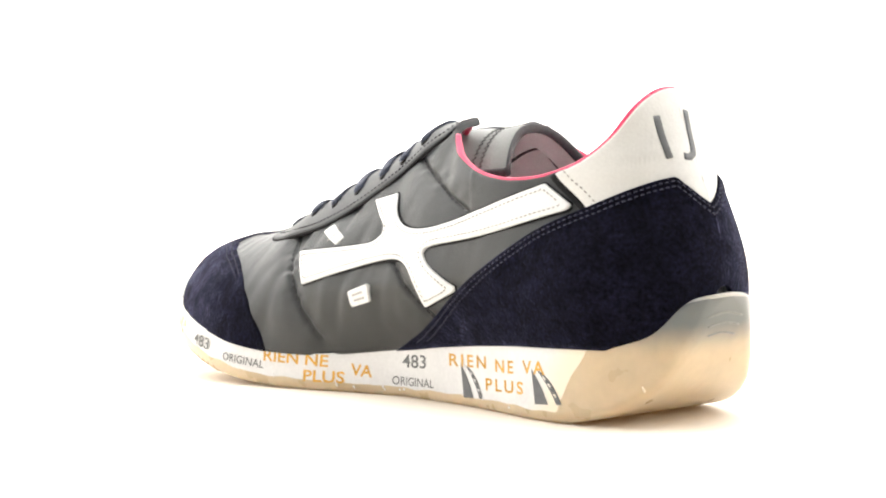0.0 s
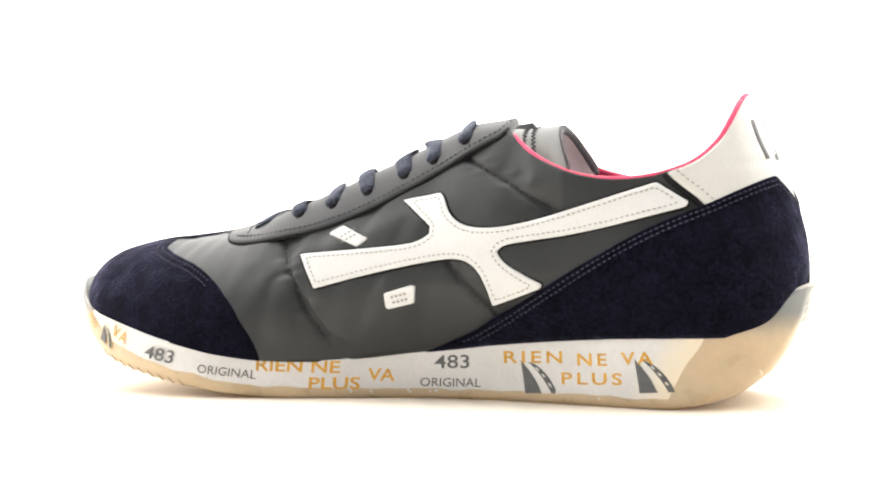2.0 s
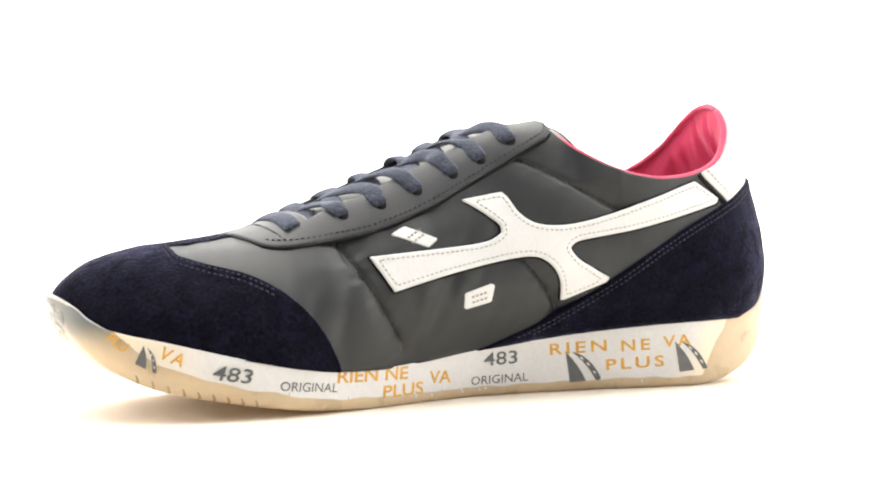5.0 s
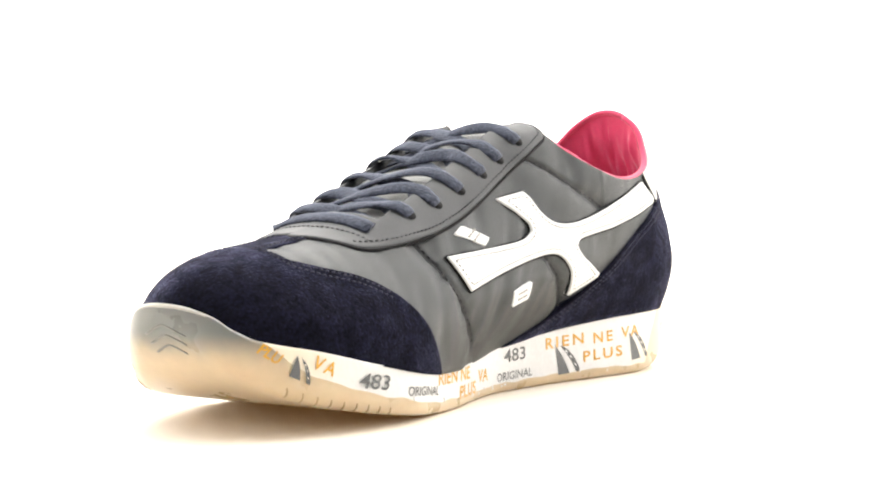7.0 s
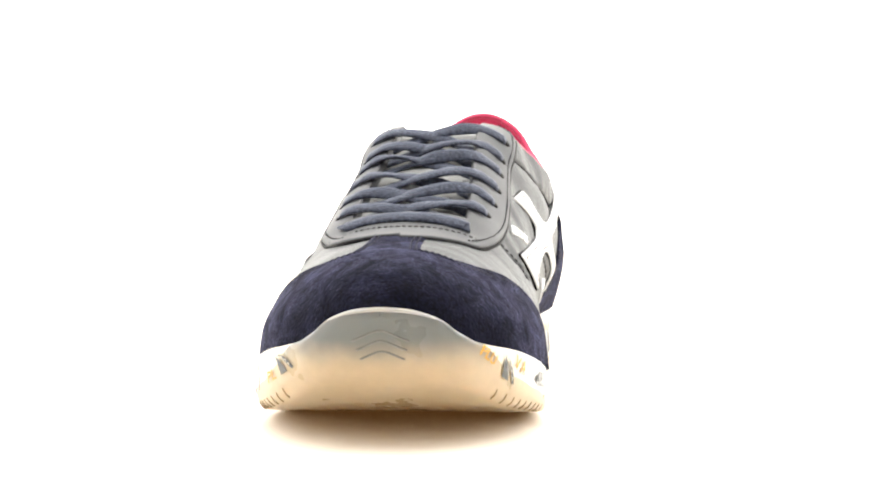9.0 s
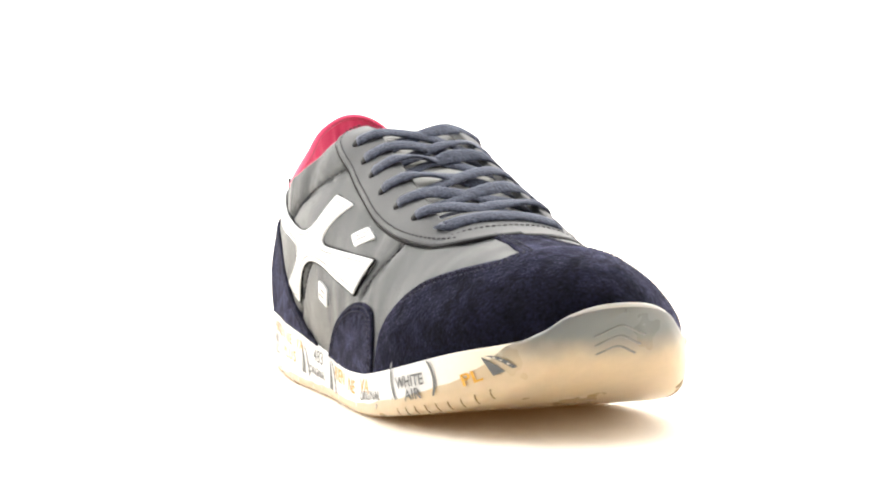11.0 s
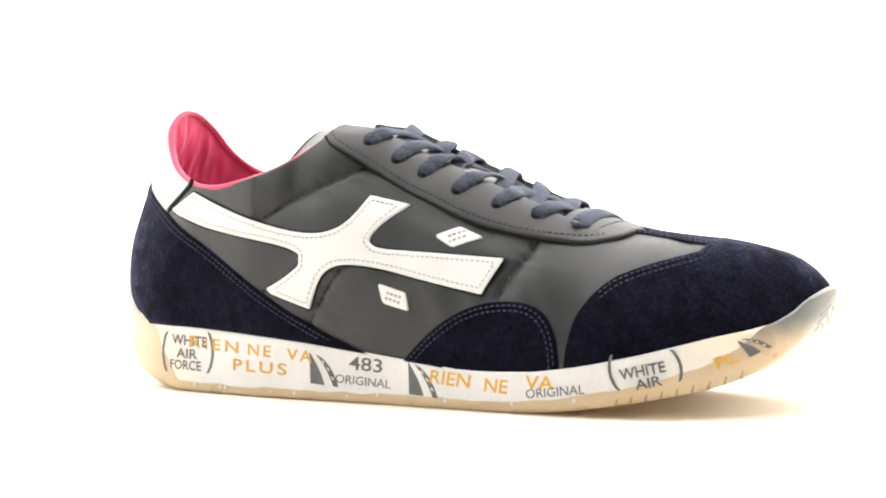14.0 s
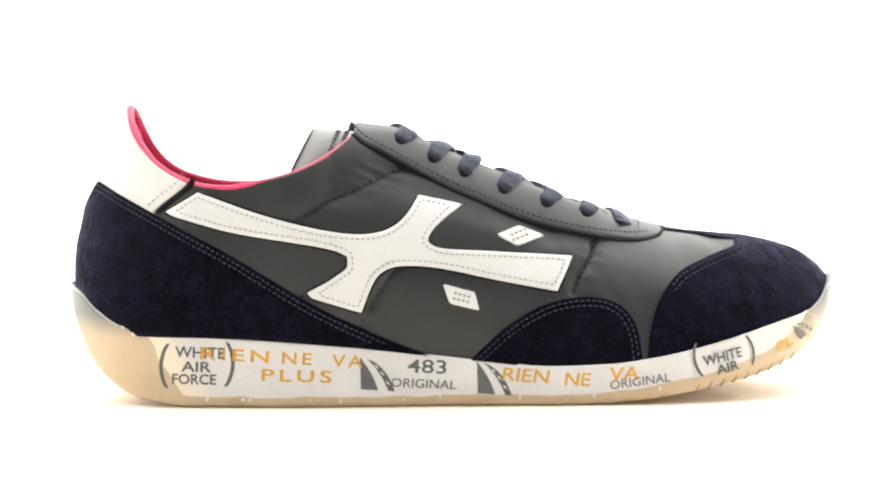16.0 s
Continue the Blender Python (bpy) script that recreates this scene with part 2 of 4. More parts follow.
def stations(lo, hi, step, end=9.0, count=22):
    q = end * (np.arange(count) / count) ** 2
    inner = np.linspace(lo + end, hi - end, int((hi - lo - 2 * end) / step) + 1)
    return np.concatenate([lo + q, inner, (hi - q)[::-1]])


def last_sheet(step=1.0, rings=96):
    xs = stations(-143.399, 154.9999, step)
    u = np.linspace(0, 1, rings + 1)
    s = 1 - (1 - u) ** 2.4
    lo, hi = low_of(xs)[:, None], top_of(xs)[:, None]
    z = lo + (hi - lo) * s[None]
    x = np.repeat(xs[:, None], rings + 1, 1)
    ya, yb = side_y(x, z, False), side_y(x, z, True)
    ya[:, -1] = yb[:, -1] = centre(xs, z[:, -1])
    X = np.concatenate([x, x[:, -2::-1]], 1)
    Z = np.concatenate([z, z[:, -2::-1]], 1)
    Y = np.concatenate([ya, yb[:, -2::-1]], 1)
    g = np.stack([X, Y, Z], 2)
    b = np.zeros(X.shape, bool)
    b[:, rings + 1:] = True
    e = 0.25

    def square(px, pz):
        return half(px, pz, b) ** 2
    n = np.stack([square(X - e, Z) - square(X + e, Z), 4 * e * (Y - centre(X, Z)), square(X, Z - e) - square(X, Z + e)], 2)
    n /= np.linalg.norm(n, axis=2, keepdims=True) + 1e-9
    return g.reshape(-1, 3), n.reshape(-1, 3), grid_faces(*X.shape)


class Sheet:
    """Vertices, normals and triangles with named fields, cut along levels of a field."""

    def __init__(self, v, n, t, f=None):
        self.v, self.n, self.t, self.f = v, n, t, f

    def split(self, field, level=0.0, keep=True):
        """Cut along field = level; keep drops what lies below it."""
        f = field - level
        f = np.where(np.abs(f) < 1e-7, 1e-7, f)
        pos = f > 0
        k = pos[self.t].sum(1)
        cross = self.t[(k == 1) | (k == 2)]
        e = np.sort(np.concatenate([cross[:, [0, 1]], cross[:, [1, 2]], cross[:, [2, 0]]]), 1)
        e = np.unique(e[pos[e[:, 0]] != pos[e[:, 1]]], axis=0)
        w = (f[e[:, 0]] / (f[e[:, 0]] - f[e[:, 1]]))[:, None]
        nv = self.v[e[:, 0]] * (1 - w) + self.v[e[:, 1]] * w
        nn = self.n[e[:, 0]] * (1 - w) + self.n[e[:, 1]] * w
        nf = self.f[:, e[:, 0]] * (1 - w.T) + self.f[:, e[:, 1]] * w.T
        index = {(int(a), int(b)): len(self.v) + i for i, (a, b) in enumerate(e)}
        tris = [self.t[k == 3]] + ([] if keep else [self.t[k == 0]])
        extra = []
        for tri in cross.tolist():
            p = [pos[i] for i in tri]
            lone = p.index(sum(p) == 1)
            a, b, c = tri[lone], tri[(lone + 1) % 3], tri[(lone + 2) % 3]
            ab, ac = index[(min(a, b), max(a, b))], index[(min(a, c), max(a, c))]
            up, down = [(a, ab, ac)], [(ab, b, c), (ab, c, ac)]
            if not pos[a]:
                up, down = down, up
            extra += up if keep else up + down
        tris.append(np.array(extra, int).reshape(-1, 3))
        t = np.concatenate(tris)
        v, n, ff = np.concatenate([self.v, nv]), np.concatenate([self.n, nn]), np.concatenate([self.f, nf], 1)
        used, back_to = np.unique(t, return_inverse=True)
        return Sheet(v[used], n[used], back_to.reshape(t.shape), ff[:, used])

    def rim(self):
        e = np.concatenate([self.t[:, [0, 1]], self.t[:, [1, 2]], self.t[:, [2, 0]]])
        key = np.sort(e, 1)
        _, first, count = np.unique(key, axis=0, return_index=True, return_counts=True)
        return e[first[count == 1]]


LV, LN, LT = last_sheet()
SIDE_B = LV[:, 1] < centre(LV[:, 0], LV[:, 2])


def soften(points, rounds=2, corner=50, closed=True):
    """Round the gentle bends of an outline and keep its sharp corners."""
    p = [np.array(q, float) for q in points]
    for _ in range(rounds):
        out = []
        for i, b in enumerate(p):
            if not closed and i in (0, len(p) - 1):
                out.append(b)
                continue
            a, c = p[i - 1], p[(i + 1) % len(p)]
            u, v = b - a, c - b
            turn = math.degrees(math.acos(max(-1, min(1, float(u @ v) / (np.linalg.norm(u) * np.linalg.norm(v) + 1e-9)))))
            out += [b] if turn > corner else [b * 0.75 + a * 0.25, b * 0.75 + c * 0.25]
        p = out
    return np.array(p)


def inside(outline, x, z):
    """Distance to an outline in the side elevation, positive inside."""
    p = np.asarray(outline, float)
    best, odd = np.full(len(x), 1e9), np.zeros(len(x), bool)
    for a, b in zip(p, np.roll(p, -1, 0)):
        d = b - a
        s = np.clip(((x - a[0]) * d[0] + (z - a[1]) * d[1]) / (d @ d + 1e-12), 0, 1)
        best = np.minimum(best, np.hypot(x - a[0] - s * d[0], z - a[1] - s * d[1]))
        crosses = (a[1] > z) != (b[1] > z)
        odd ^= crosses & (x < (b[0] - a[0]) * (z - a[1]) / (b[1] - a[1] + 1e-12) + a[0])
    return np.where(odd, best, -best)


def along(line, x, z):
    """Distance to an open line in the side elevation."""
    best = np.full(len(x), 1e9)
    for a, b in zip(line[:-1], line[1:]):
        a, b = np.array(a, float), np.array(b, float)
        d = b - a
        s = np.clip(((x - a[0]) * d[0] + (z - a[1]) * d[1]) / (d @ d + 1e-12), 0, 1)
        best = np.minimum(best, np.hypot(x - a[0] - s * d[0], z - a[1] - s * d[1]))
    return best


def cut_panel(field, lift, thick, bevel=0.8, relief=None):
    """The stretch of the last where field > 0, raised by lift and thick with a rounded edge."""
    near = field[LT].max(1) > -0.5
    used, back_to = np.unique(LT[near], return_inverse=True)
    base = np.stack([field[used], relief[used] if relief is not None else np.zeros(len(used))])
    sh = Sheet(LV[used], LN[used], back_to.reshape(-1, 3), base).split(field[used])
    for level in (bevel * 0.35, bevel):
        sh = sh.split(sh.f[0], level, keep=False)
    return sh


def raised(sh, lift, thick, bevel):
    q = np.clip(sh.f[0] / bevel, 0, 1)
    return lift + thick * (0.45 + 0.55 * np.sqrt(1 - (1 - q) ** 2)) + sh.f[1]


def panel(name, field, material, parent, lift=0.2, thick=1.0, bevel=0.8, relief=None, label="", skirt=1.5):
    sh = cut_panel(field, lift, thick, bevel, relief)
    n = sh.n / (np.linalg.norm(sh.n, axis=1, keepdims=True) + 1e-9)
    off = raised(sh, lift, thick, bevel)[:, None]
    v = sh.v + n * off
    rim = sh.rim()
    ids, inv = np.unique(rim, return_inverse=True)
    inv = inv.reshape(-1, 2) + len(v)
    low = sh.v[ids] + n[ids] * (off[ids] - thick * 0.45 - skirt)
    faces = sh.t.tolist() + [(a, c, d, b) for (a, b), (c, d) in zip(rim.tolist(), inv.tolist())]
    return part(name, np.concatenate([v, low]), faces, material, parent, label)


def level_lines(field, level, lift, where=None):
    """The lines field = level on the last, as runs of points raised by lift."""
    f = field - level
    f = np.where(np.abs(f) < 1e-7, 1e-7, f)
    pos = f > 0
    k = pos[LT].sum(1)
    edges = {}
    places, ups = [], []
    links = {}

    def node(a, b):
        key = (min(a, b), max(a, b))
        if key not in edges:
            w = f[key[0]] / (f[key[0]] - f[key[1]])
            q = LV[key[0]] * (1 - w) + LV[key[1]] * w
            m = LN[key[0]] * (1 - w) + LN[key[1]] * w
            m = m / (np.linalg.norm(m) + 1e-9)
            edges[key] = len(places)
            places.append(q + m * lift)
            ups.append(m)
        return edges[key]

    for tri in LT[(k == 1) | (k == 2)].tolist():
        p = [pos[i] for i in tri]
        lone = p.index(sum(p) == 1)
        a, b, c = tri[lone], tri[(lone + 1) % 3], tri[(lone + 2) % 3]
        i, j = node(a, b), node(a, c)
        links.setdefault(i, []).append(j)
        links.setdefault(j, []).append(i)
    runs, seen = [], set()
    ends = [i for i, l in links.items() if len(l) == 1] + list(links)
    for s in ends:
        if s in seen:
            continue
        run, cur = [s], s
        seen.add(s)
        while True:
            nxt = [j for j in links[cur] if j not in seen]
            if not nxt:
                break
            cur = nxt[0]
            seen.add(cur)
            run.append(cur)
        if len(run) > 4:
            q, m = np.array([places[i] for i in run]), np.array([ups[i] for i in run])
            if where is not None:
                ok = where(q)
                cuts = np.flatnonzero(np.diff(ok.astype(int))) + 1
                for a, b in zip(np.split(q, cuts), np.split(m, cuts)):
                    if len(a) > 4 and where(a[:1])[0]:
                        runs.append((a, b))
            else:
                runs.append((q, m))
    return runs


def even(q, m, step):
    d = np.concatenate([[0], np.cumsum(np.linalg.norm(np.diff(q, axis=0), axis=1))])
    at = np.arange(0, d[-1], step)
    return np.stack([np.interp(at, d, q[:, i]) for i in range(3)], 1), np.stack([np.interp(at, d, m[:, i]) for i in range(3)], 1)


def sweep(q, m, wide, tall, sides=8, caps=True):
    """A rounded band swept along q, with m as its upper side."""
    q, m = np.asarray(q, float), np.asarray(m, float)
    d = np.gradient(q, axis=0)
    d /= np.linalg.norm(d, axis=1, keepdims=True) + 1e-9
    s = np.cross(d, m)
    s /= np.linalg.norm(s, axis=1, keepdims=True) + 1e-9
    m = np.cross(s, d)
    a = np.linspace(0, 2 * math.pi, sides, endpoint=False)
    c, h = np.sign(np.cos(a)) * np.abs(np.cos(a)) ** 0.8, np.sin(a)
    wide, tall = np.broadcast_to(wide, len(q)), np.broadcast_to(tall, len(q))
    v = q[:, None] + s[:, None] * (c[None, :, None] * wide[:, None, None] / 2) + m[:, None] * (h[None, :, None] * tall[:, None, None] / 2)
    faces = []
    for i in range(len(q) - 1):
        for j in range(sides):
            k = (j + 1) % sides
            faces.append((i * sides + j, i * sides + k, (i + 1) * sides + k, (i + 1) * sides + j))
    if caps:
        faces += [tuple(range(sides))[::-1], tuple((len(q) - 1) * sides + j for j in range(sides))]
    return v.reshape(-1, 3), faces


def gather(pieces):
    v, f, n = [], [], 0
    for a, b in pieces:
        v.append(a)
        f += [tuple(i + n for i in face) for face in b]
        n += len(a)
    return np.concatenate(v), f


def stitches(name, runs, material, parent, pitch=2.4, length=1.5, wide=0.55, label=""):
    """One row of stitches for each run."""
    rng = random.Random(7)
    for q, m in runs:
        out = []
        p, u = even(q, m, pitch / 4)
        for i in range(0, len(p) - 4, 4):
            k = int(round(length / pitch * 4))
            a, b = p[i], p[min(i + k, len(p) - 1)]
            if np.linalg.norm(b - a) < 0.3:
                continue
            j = np.array([rng.uniform(-0.08, 0.08) for _ in range(3)])
            line = np.array([a - u[i] * 0.25, a + (b - a) * 0.25 + u[i] * 0.12 + j, a + (b - a) * 0.75 + u[i] * 0.12 + j, b - u[i] * 0.25])
            out.append(sweep(line, np.repeat(u[i:i + 1], 4, 0), wide, wide * 0.8, 6))
        if len(out) > 3:
            part(name, *gather(out), material, parent, label)


def on_side(x, z, b, lift):
    """A point on the last's flank, raised by lift, with its normal."""
    e = 0.5
    p = np.array([x, side_y(x, z, b), z], float)
    dx = np.array([2 * e, float(side_y(x + e, z, b) - side_y(x - e, z, b)), 0])
    dz = np.array([0, float(side_y(x, z + e, b) - side_y(x, z - e, b)), 2 * e])
    n = np.cross(dz, dx)
    n /= np.linalg.norm(n)
    if n[1] * (-1 if b else 1) < 0:
        n = -n
    return p + n * lift, n

# ---- sole ----
sole_low = curve([(-147.6, 44.6), (-146, 41), (-144, 33), (-139, 21), (-132, 12), (-121, 5), (-107, 1.2), (-95, 0), (45, 0), (65, 1), (90, 4), (105, 6.5), (125, 11), (141, 18.5), (150, 27), (155, 36), (157.5, 42)])
sole_top = curve([(-147.6, 45.8), (-142, 43.4), (-133, 36.5), (-122, 30.5), (-113, 28.8), (-82, 26.6), (-40, 23.4), (-9, 19.9), (12, 17.4), (40, 15), (60, 15.6), (76, 17.6), (98, 22), (124, 28.6), (141, 32.8), (148, 37), (151, 40.4), (154, 43.0), (156.2, 44.6), (157.5, 45.2)])


def sole_half(x, b):
    x = np.asarray(x, float)
    w = np.where(b, wide_b(x) * (1 - 0.06 * np.exp(-((x + 5) / 42) ** 2)) + 1.3, sole_a(x))
    d = np.clip((x + 147.6) / 56, 0, 1)
    w = w * np.sqrt(1 - (1 - d) ** 2)
    d = np.clip((157.6 - x) / 85, 0, 1)
    return w * np.sqrt(1 - (1 - d) ** 2)


def sole_y(x, z, b):
    """The sole's flank, a little rounded towards the tread."""
    x, z = np.asarray(x, float), np.asarray(z, float)
    k = ease(x, 75, 115)
    q = np.clip((z - sole_low(x)) / (4.0 + 3.0 * k), 0, 1)
    w = sole_half(x, b)
    w = w - np.minimum(3.0 + 3.0 * k, w * 0.5) * (1 - np.sqrt(1 - (1 - q) ** 2))
    roll = np.clip((sole_top(x) - z) / 2.6, 0, 1)
    w = w - np.minimum(1.7, w * 0.5) * (ease(x, 128, 146) + ease(-x, 122, 138)) * (1 - np.sqrt(1 - (1 - roll) ** 2))
    return tread_mid(x) + np.where(b, -1, 1) * w


def sole_sheet():
    xs = stations(-147.599, 157.5999, 1.1, 10, 26)
    q = np.concatenate([np.linspace(1, 0.3, 14), np.linspace(0.28, 0, 9) ** 1.0])
    lo, hi = sole_low(xs)[:, None], np.maximum(sole_top(xs), sole_low(xs) + 1.2)[:, None]
    z = lo + (hi - lo) * q[None]
    x = np.repeat(xs[:, None], len(q), 1)
    a, b = sole_y(x, z, False), sole_y(x, z, True)
    core = tread_mid(xs)[:, None]
    lip_a, lip_b = a[:, :1] * [[0.0, 0.5]] + core * [[1.0, 0.5]], b[:, :1] * [[0.5]] + core * 0.5
    s = np.linspace(0, 1, 26)[1:-1]
    ym = a[:, -1:] * (1 - s) + b[:, -1:] * s
    Y = np.concatenate([lip_a, a, ym, b[:, ::-1], lip_b, core], 1)
    Z = np.concatenate([z[:, :1] - [[0.8, 0.6]], z, np.repeat(lo, len(s), 1), z[:, ::-1], z[:, :1] - [[0.6, 0.8]]], 1)
    X = np.repeat(xs[:, None], Y.shape[1], 1)
    g = np.stack([X, Y, Z], 2)
    return g


SG = sole_sheet()
sn = grid_normals(SG)
if sn[len(SG) // 2, 3, 1] < 0:
    sn = -sn
SV, SN, ST = SG.reshape(-1, 3), sn.reshape(-1, 3), grid_faces(*SG.shape[:2])
strip = curve([(-147, 4.2), (40, 4.2), (70, 5.0), (100, 6.6), (120, 8.6), (135, 11.8), (143, 16), (158, 20)])
heel_line = ((SV[:, 0] + 98) * 28 + (SV[:, 2] - 2) * 16) / math.hypot(28, 16)
ragged = np.array([noise.noise((x * 0.11, y * 0.11, z * 0.2)) for x, y, z in SV.tolist()])
white = np.minimum.reduce([SV[:, 2] - sole_low(SV[:, 0]) - strip(SV[:, 0]) + 0.8 * ragged, heel_line + 1.2 * ragged, 141 - SV[:, 0] + 4 * ragged])
sole = new("sole")
sole.parent = sneaker
tagged(sole, "thick clear rubber sole with a printed white midsole band")
base = Sheet(SV, SN, ST, white[None])
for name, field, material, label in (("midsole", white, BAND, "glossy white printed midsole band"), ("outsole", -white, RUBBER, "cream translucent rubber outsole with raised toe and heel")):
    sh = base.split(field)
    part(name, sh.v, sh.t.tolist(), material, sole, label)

# rounded lip along the raised toe and heel; pale colour carries its highlight
for keep, step in (((SG[:, 0, 0] > 133), 1), ((SG[:, 0, 0] < -118), -1)):
    line = np.concatenate([SG[keep, 2][::step], SG[keep, -3][::step][::-1]])
    p, u = even(line, np.stack([line[:, 0] * 0.004, (line[:, 1] - 1) * 0.02, np.full(len(line), 0.6)], 1), 1.2)
    fade = 1.4 * np.clip(np.minimum(np.arange(len(p)), np.arange(len(p))[::-1]) / 14, 0.12, 1)
    part("lip", *sweep(p - [0, 0, 0.6], u, fade, fade, 8), LIP, sole, "rounded pale rubber lip")


def tread_x(z, toe):
    """Where the upturned tread stands at height z."""
    lo, hi = (100.0, 157.5) if toe else (-147.5, -110.0)
    for _ in range(30):
        x = (lo + hi) / 2
        if (sole_low(x) < z) == toe:
            lo = x
        else:
            hi = x
    return lo


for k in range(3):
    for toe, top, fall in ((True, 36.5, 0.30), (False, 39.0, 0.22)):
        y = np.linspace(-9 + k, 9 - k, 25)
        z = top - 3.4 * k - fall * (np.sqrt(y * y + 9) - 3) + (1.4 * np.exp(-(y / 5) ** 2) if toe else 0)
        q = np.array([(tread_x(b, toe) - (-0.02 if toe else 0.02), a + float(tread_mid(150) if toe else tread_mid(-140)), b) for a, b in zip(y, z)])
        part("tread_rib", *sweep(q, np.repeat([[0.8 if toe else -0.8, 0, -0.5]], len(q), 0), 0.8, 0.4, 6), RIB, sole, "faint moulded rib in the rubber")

def on_sole(x, z, b, lift):
    lift += 0.45 * float(ease(x, 72, 105))
    return (x, float(sole_y(x, z, b)) + (-lift if b else lift), z)


# tread edge grooves under the toe, their shade painted as dark-beige ticks
for b in (False, True):
    for x in np.linspace(92, 132, 9):
        q = np.array([on_sole(x + 0.6 * h, float(sole_low(x + 0.6 * h)) + h, b, -0.42) for h in np.linspace(0.3, 2.8, 6)])
        part("tread_groove_shade", *sweep(q, np.repeat([[0.2, -1.0 if b else 1.0, 0]], len(q), 0), np.linspace(1.5, 0.5, 6), 0.4, 8), GROOVE_SHADE, sole)

# white spots painting light glints along the band's lower edge and clear heel
rng = random.Random(11)
for b in (False, True):
    spots = [(rng.uniform(-90, 95), None) for _ in range(11)] + [(-118, 27.5), (-122, 30), (-131, 14)]
    for x, z in spots:
        z = float(sole_low(x) + strip(x)) + rng.uniform(-1.6, 0.8) if z is None else z
        tall, wide = rng.uniform(0.8, 2.0), rng.uniform(0.5, 1.0)
        q = np.array([on_sole(x + 0.25 * h, z + h, b, 0.02) for h in np.linspace(-tall / 2, tall / 2, 6)])
        part("glue_spot", *sweep(q, np.repeat([[0.05, -1.0 if b else 1.0, 0]], len(q), 0), wide * np.array([0.5, 1.2, 1.7, 1.6, 1.1, 0.4]), 0.4, 8), BAND, sole, "small dried glue spot")

# ---- upper ----
LX, LY, LZ = LV.T
upper = new("upper")
upper.parent = sneaker
tagged(upper, "grey quilted nylon upper with leather and suede overlays")

COLLAR_A = [(-33, 160), (-36.5, 104), (-38, 101), (-48, 93), (-61, 87), (-74, 84), (-87, 84), (-98, 86), (-109, 90), (-116.5, 97.5), (-120.3, 105), (-122.0, 111), (-122.9, 114.6), (-126, 119), (-132, 160)]
COLLAR_B = [(-30, 160), (-33.5, 104), (-35, 100.5), (-46, 92), (-57, 87), (-74, 83), (-83, 82), (-94, 83), (-107, 89), (-115.5, 97.5), (-120, 105), (-122.0, 111), (-122.9, 114.6), (-126, 119), (-132, 160)]
mouth = np.where(SIDE_B, inside(soften(COLLAR_B), LX, LZ), inside(soften(COLLAR_A), LX, LZ))
throat_half = curve([(-60, 15), (-30, 15.5), (0, 16.5), (40, 19), (60, 20)])
gap = np.minimum(throat_half(LX) - np.abs(LY + 3.2), (62 - LX))
gap = np.where(LX < -60, -50, np.where(LZ > 60, gap, -50))
closed = -np.maximum(mouth, gap)


def both(a, b):
    return np.where(SIDE_B, inside(soften(b), LX, LZ), inside(soften(a), LX, LZ))


QUILT_A = [[(56, 62.5), (55.2, 61.3), (52.6, 55.7), (49.6, 49.4), (45.2, 43.1), (41.6, 36.7), (38.5, 31.3), (32, 22)], [(-12, 59), (-16, 54.2), (-21.2, 47.8), (-26.5, 41.2), (-35, 31)], [(-18, 94), (-25.1, 90.3), (-34.6, 85.4), (-45, 79.4), (-55.5, 74), (-62, 71)]]
QUILT_B = [[(56.6, 61.5), (56.1, 59.7), (55.2, 55.6), (49.4, 47.9), (47.1, 41.7)], [(-14, 56), (-19.1, 51.2), (-25.5, 42.5), (-34, 28)], [(-14, 90.3), (-18.8, 88.1), (-29.3, 83.3), (-42, 77.8), (-54.6, 70.8), (-60, 68)]]
qa = np.minimum.reduce([along(l, LX, LZ) for l in QUILT_A])
qb = np.minimum.reduce([along(l, LX, LZ) for l in QUILT_B])
quilt = np.where(SIDE_B, qb, qa)
wrinkle = np.array([noise.noise((x * 0.085 + z * 0.02, y * 0.05, z * 0.03)) for x, y, z in LV.tolist()])
fine_wrinkle = np.array([noise.noise((x * 0.22 + z * 0.1, y * 0.1 + 9, z * 0.06)) for x, y, z in LV.tolist()])
vamp = ease(LX, -20, 15)
crease = np.array([noise.noise((x * 0.13 + z * 0.06, 3.0 if y > 0 else 7.0, z * 0.03)) for x, y, z in LV.tolist()])
crease = np.sign(crease) * np.abs(crease) ** 1.2 * ease(LZ - feather(LX), 2, 14) * np.where(SIDE_B, 0.35, 1.0)
# short puckers square to the quilting rows, long soft folds over the vamp
pucker = np.array([noise.noise((x * 0.05, y * 0.05 + 5, (z + 0.35 * x) * 0.36)) for x, y, z in LV.tolist()])
ring = np.array([noise.noise((x * 0.05 + 4, y * 0.04, z * 0.05)) for x, y, z in LV.tolist()])
PUFF = (-1.2 * np.exp(-(quilt / 1.2) ** 2) + 0.9 * (1 - np.exp(-(quilt / 6) ** 2)) - 0.6 + 0.5 * wrinkle * vamp + 1.05 * ring * ease(LX, -112, -92)
        + 1.2 * crease * (0.25 + 0.75 * vamp) + 0.8 * pucker * np.exp(-(quilt / 5) ** 2) + 0.12 * fine_wrinkle)
PUFF = np.where(PUFF > 0.15, 0.15 + 0.42 * np.tanh((PUFF - 0.15) / 0.42), PUFF)
PUFF = PUFF - 0.6 * ease(-LX, 98, 112)
shell = panel("shell", closed, NYLON, upper, 0, 0.6, 1.0, PUFF, "charcoal grey quilted nylon quarters and vamp", skirt=2.0)
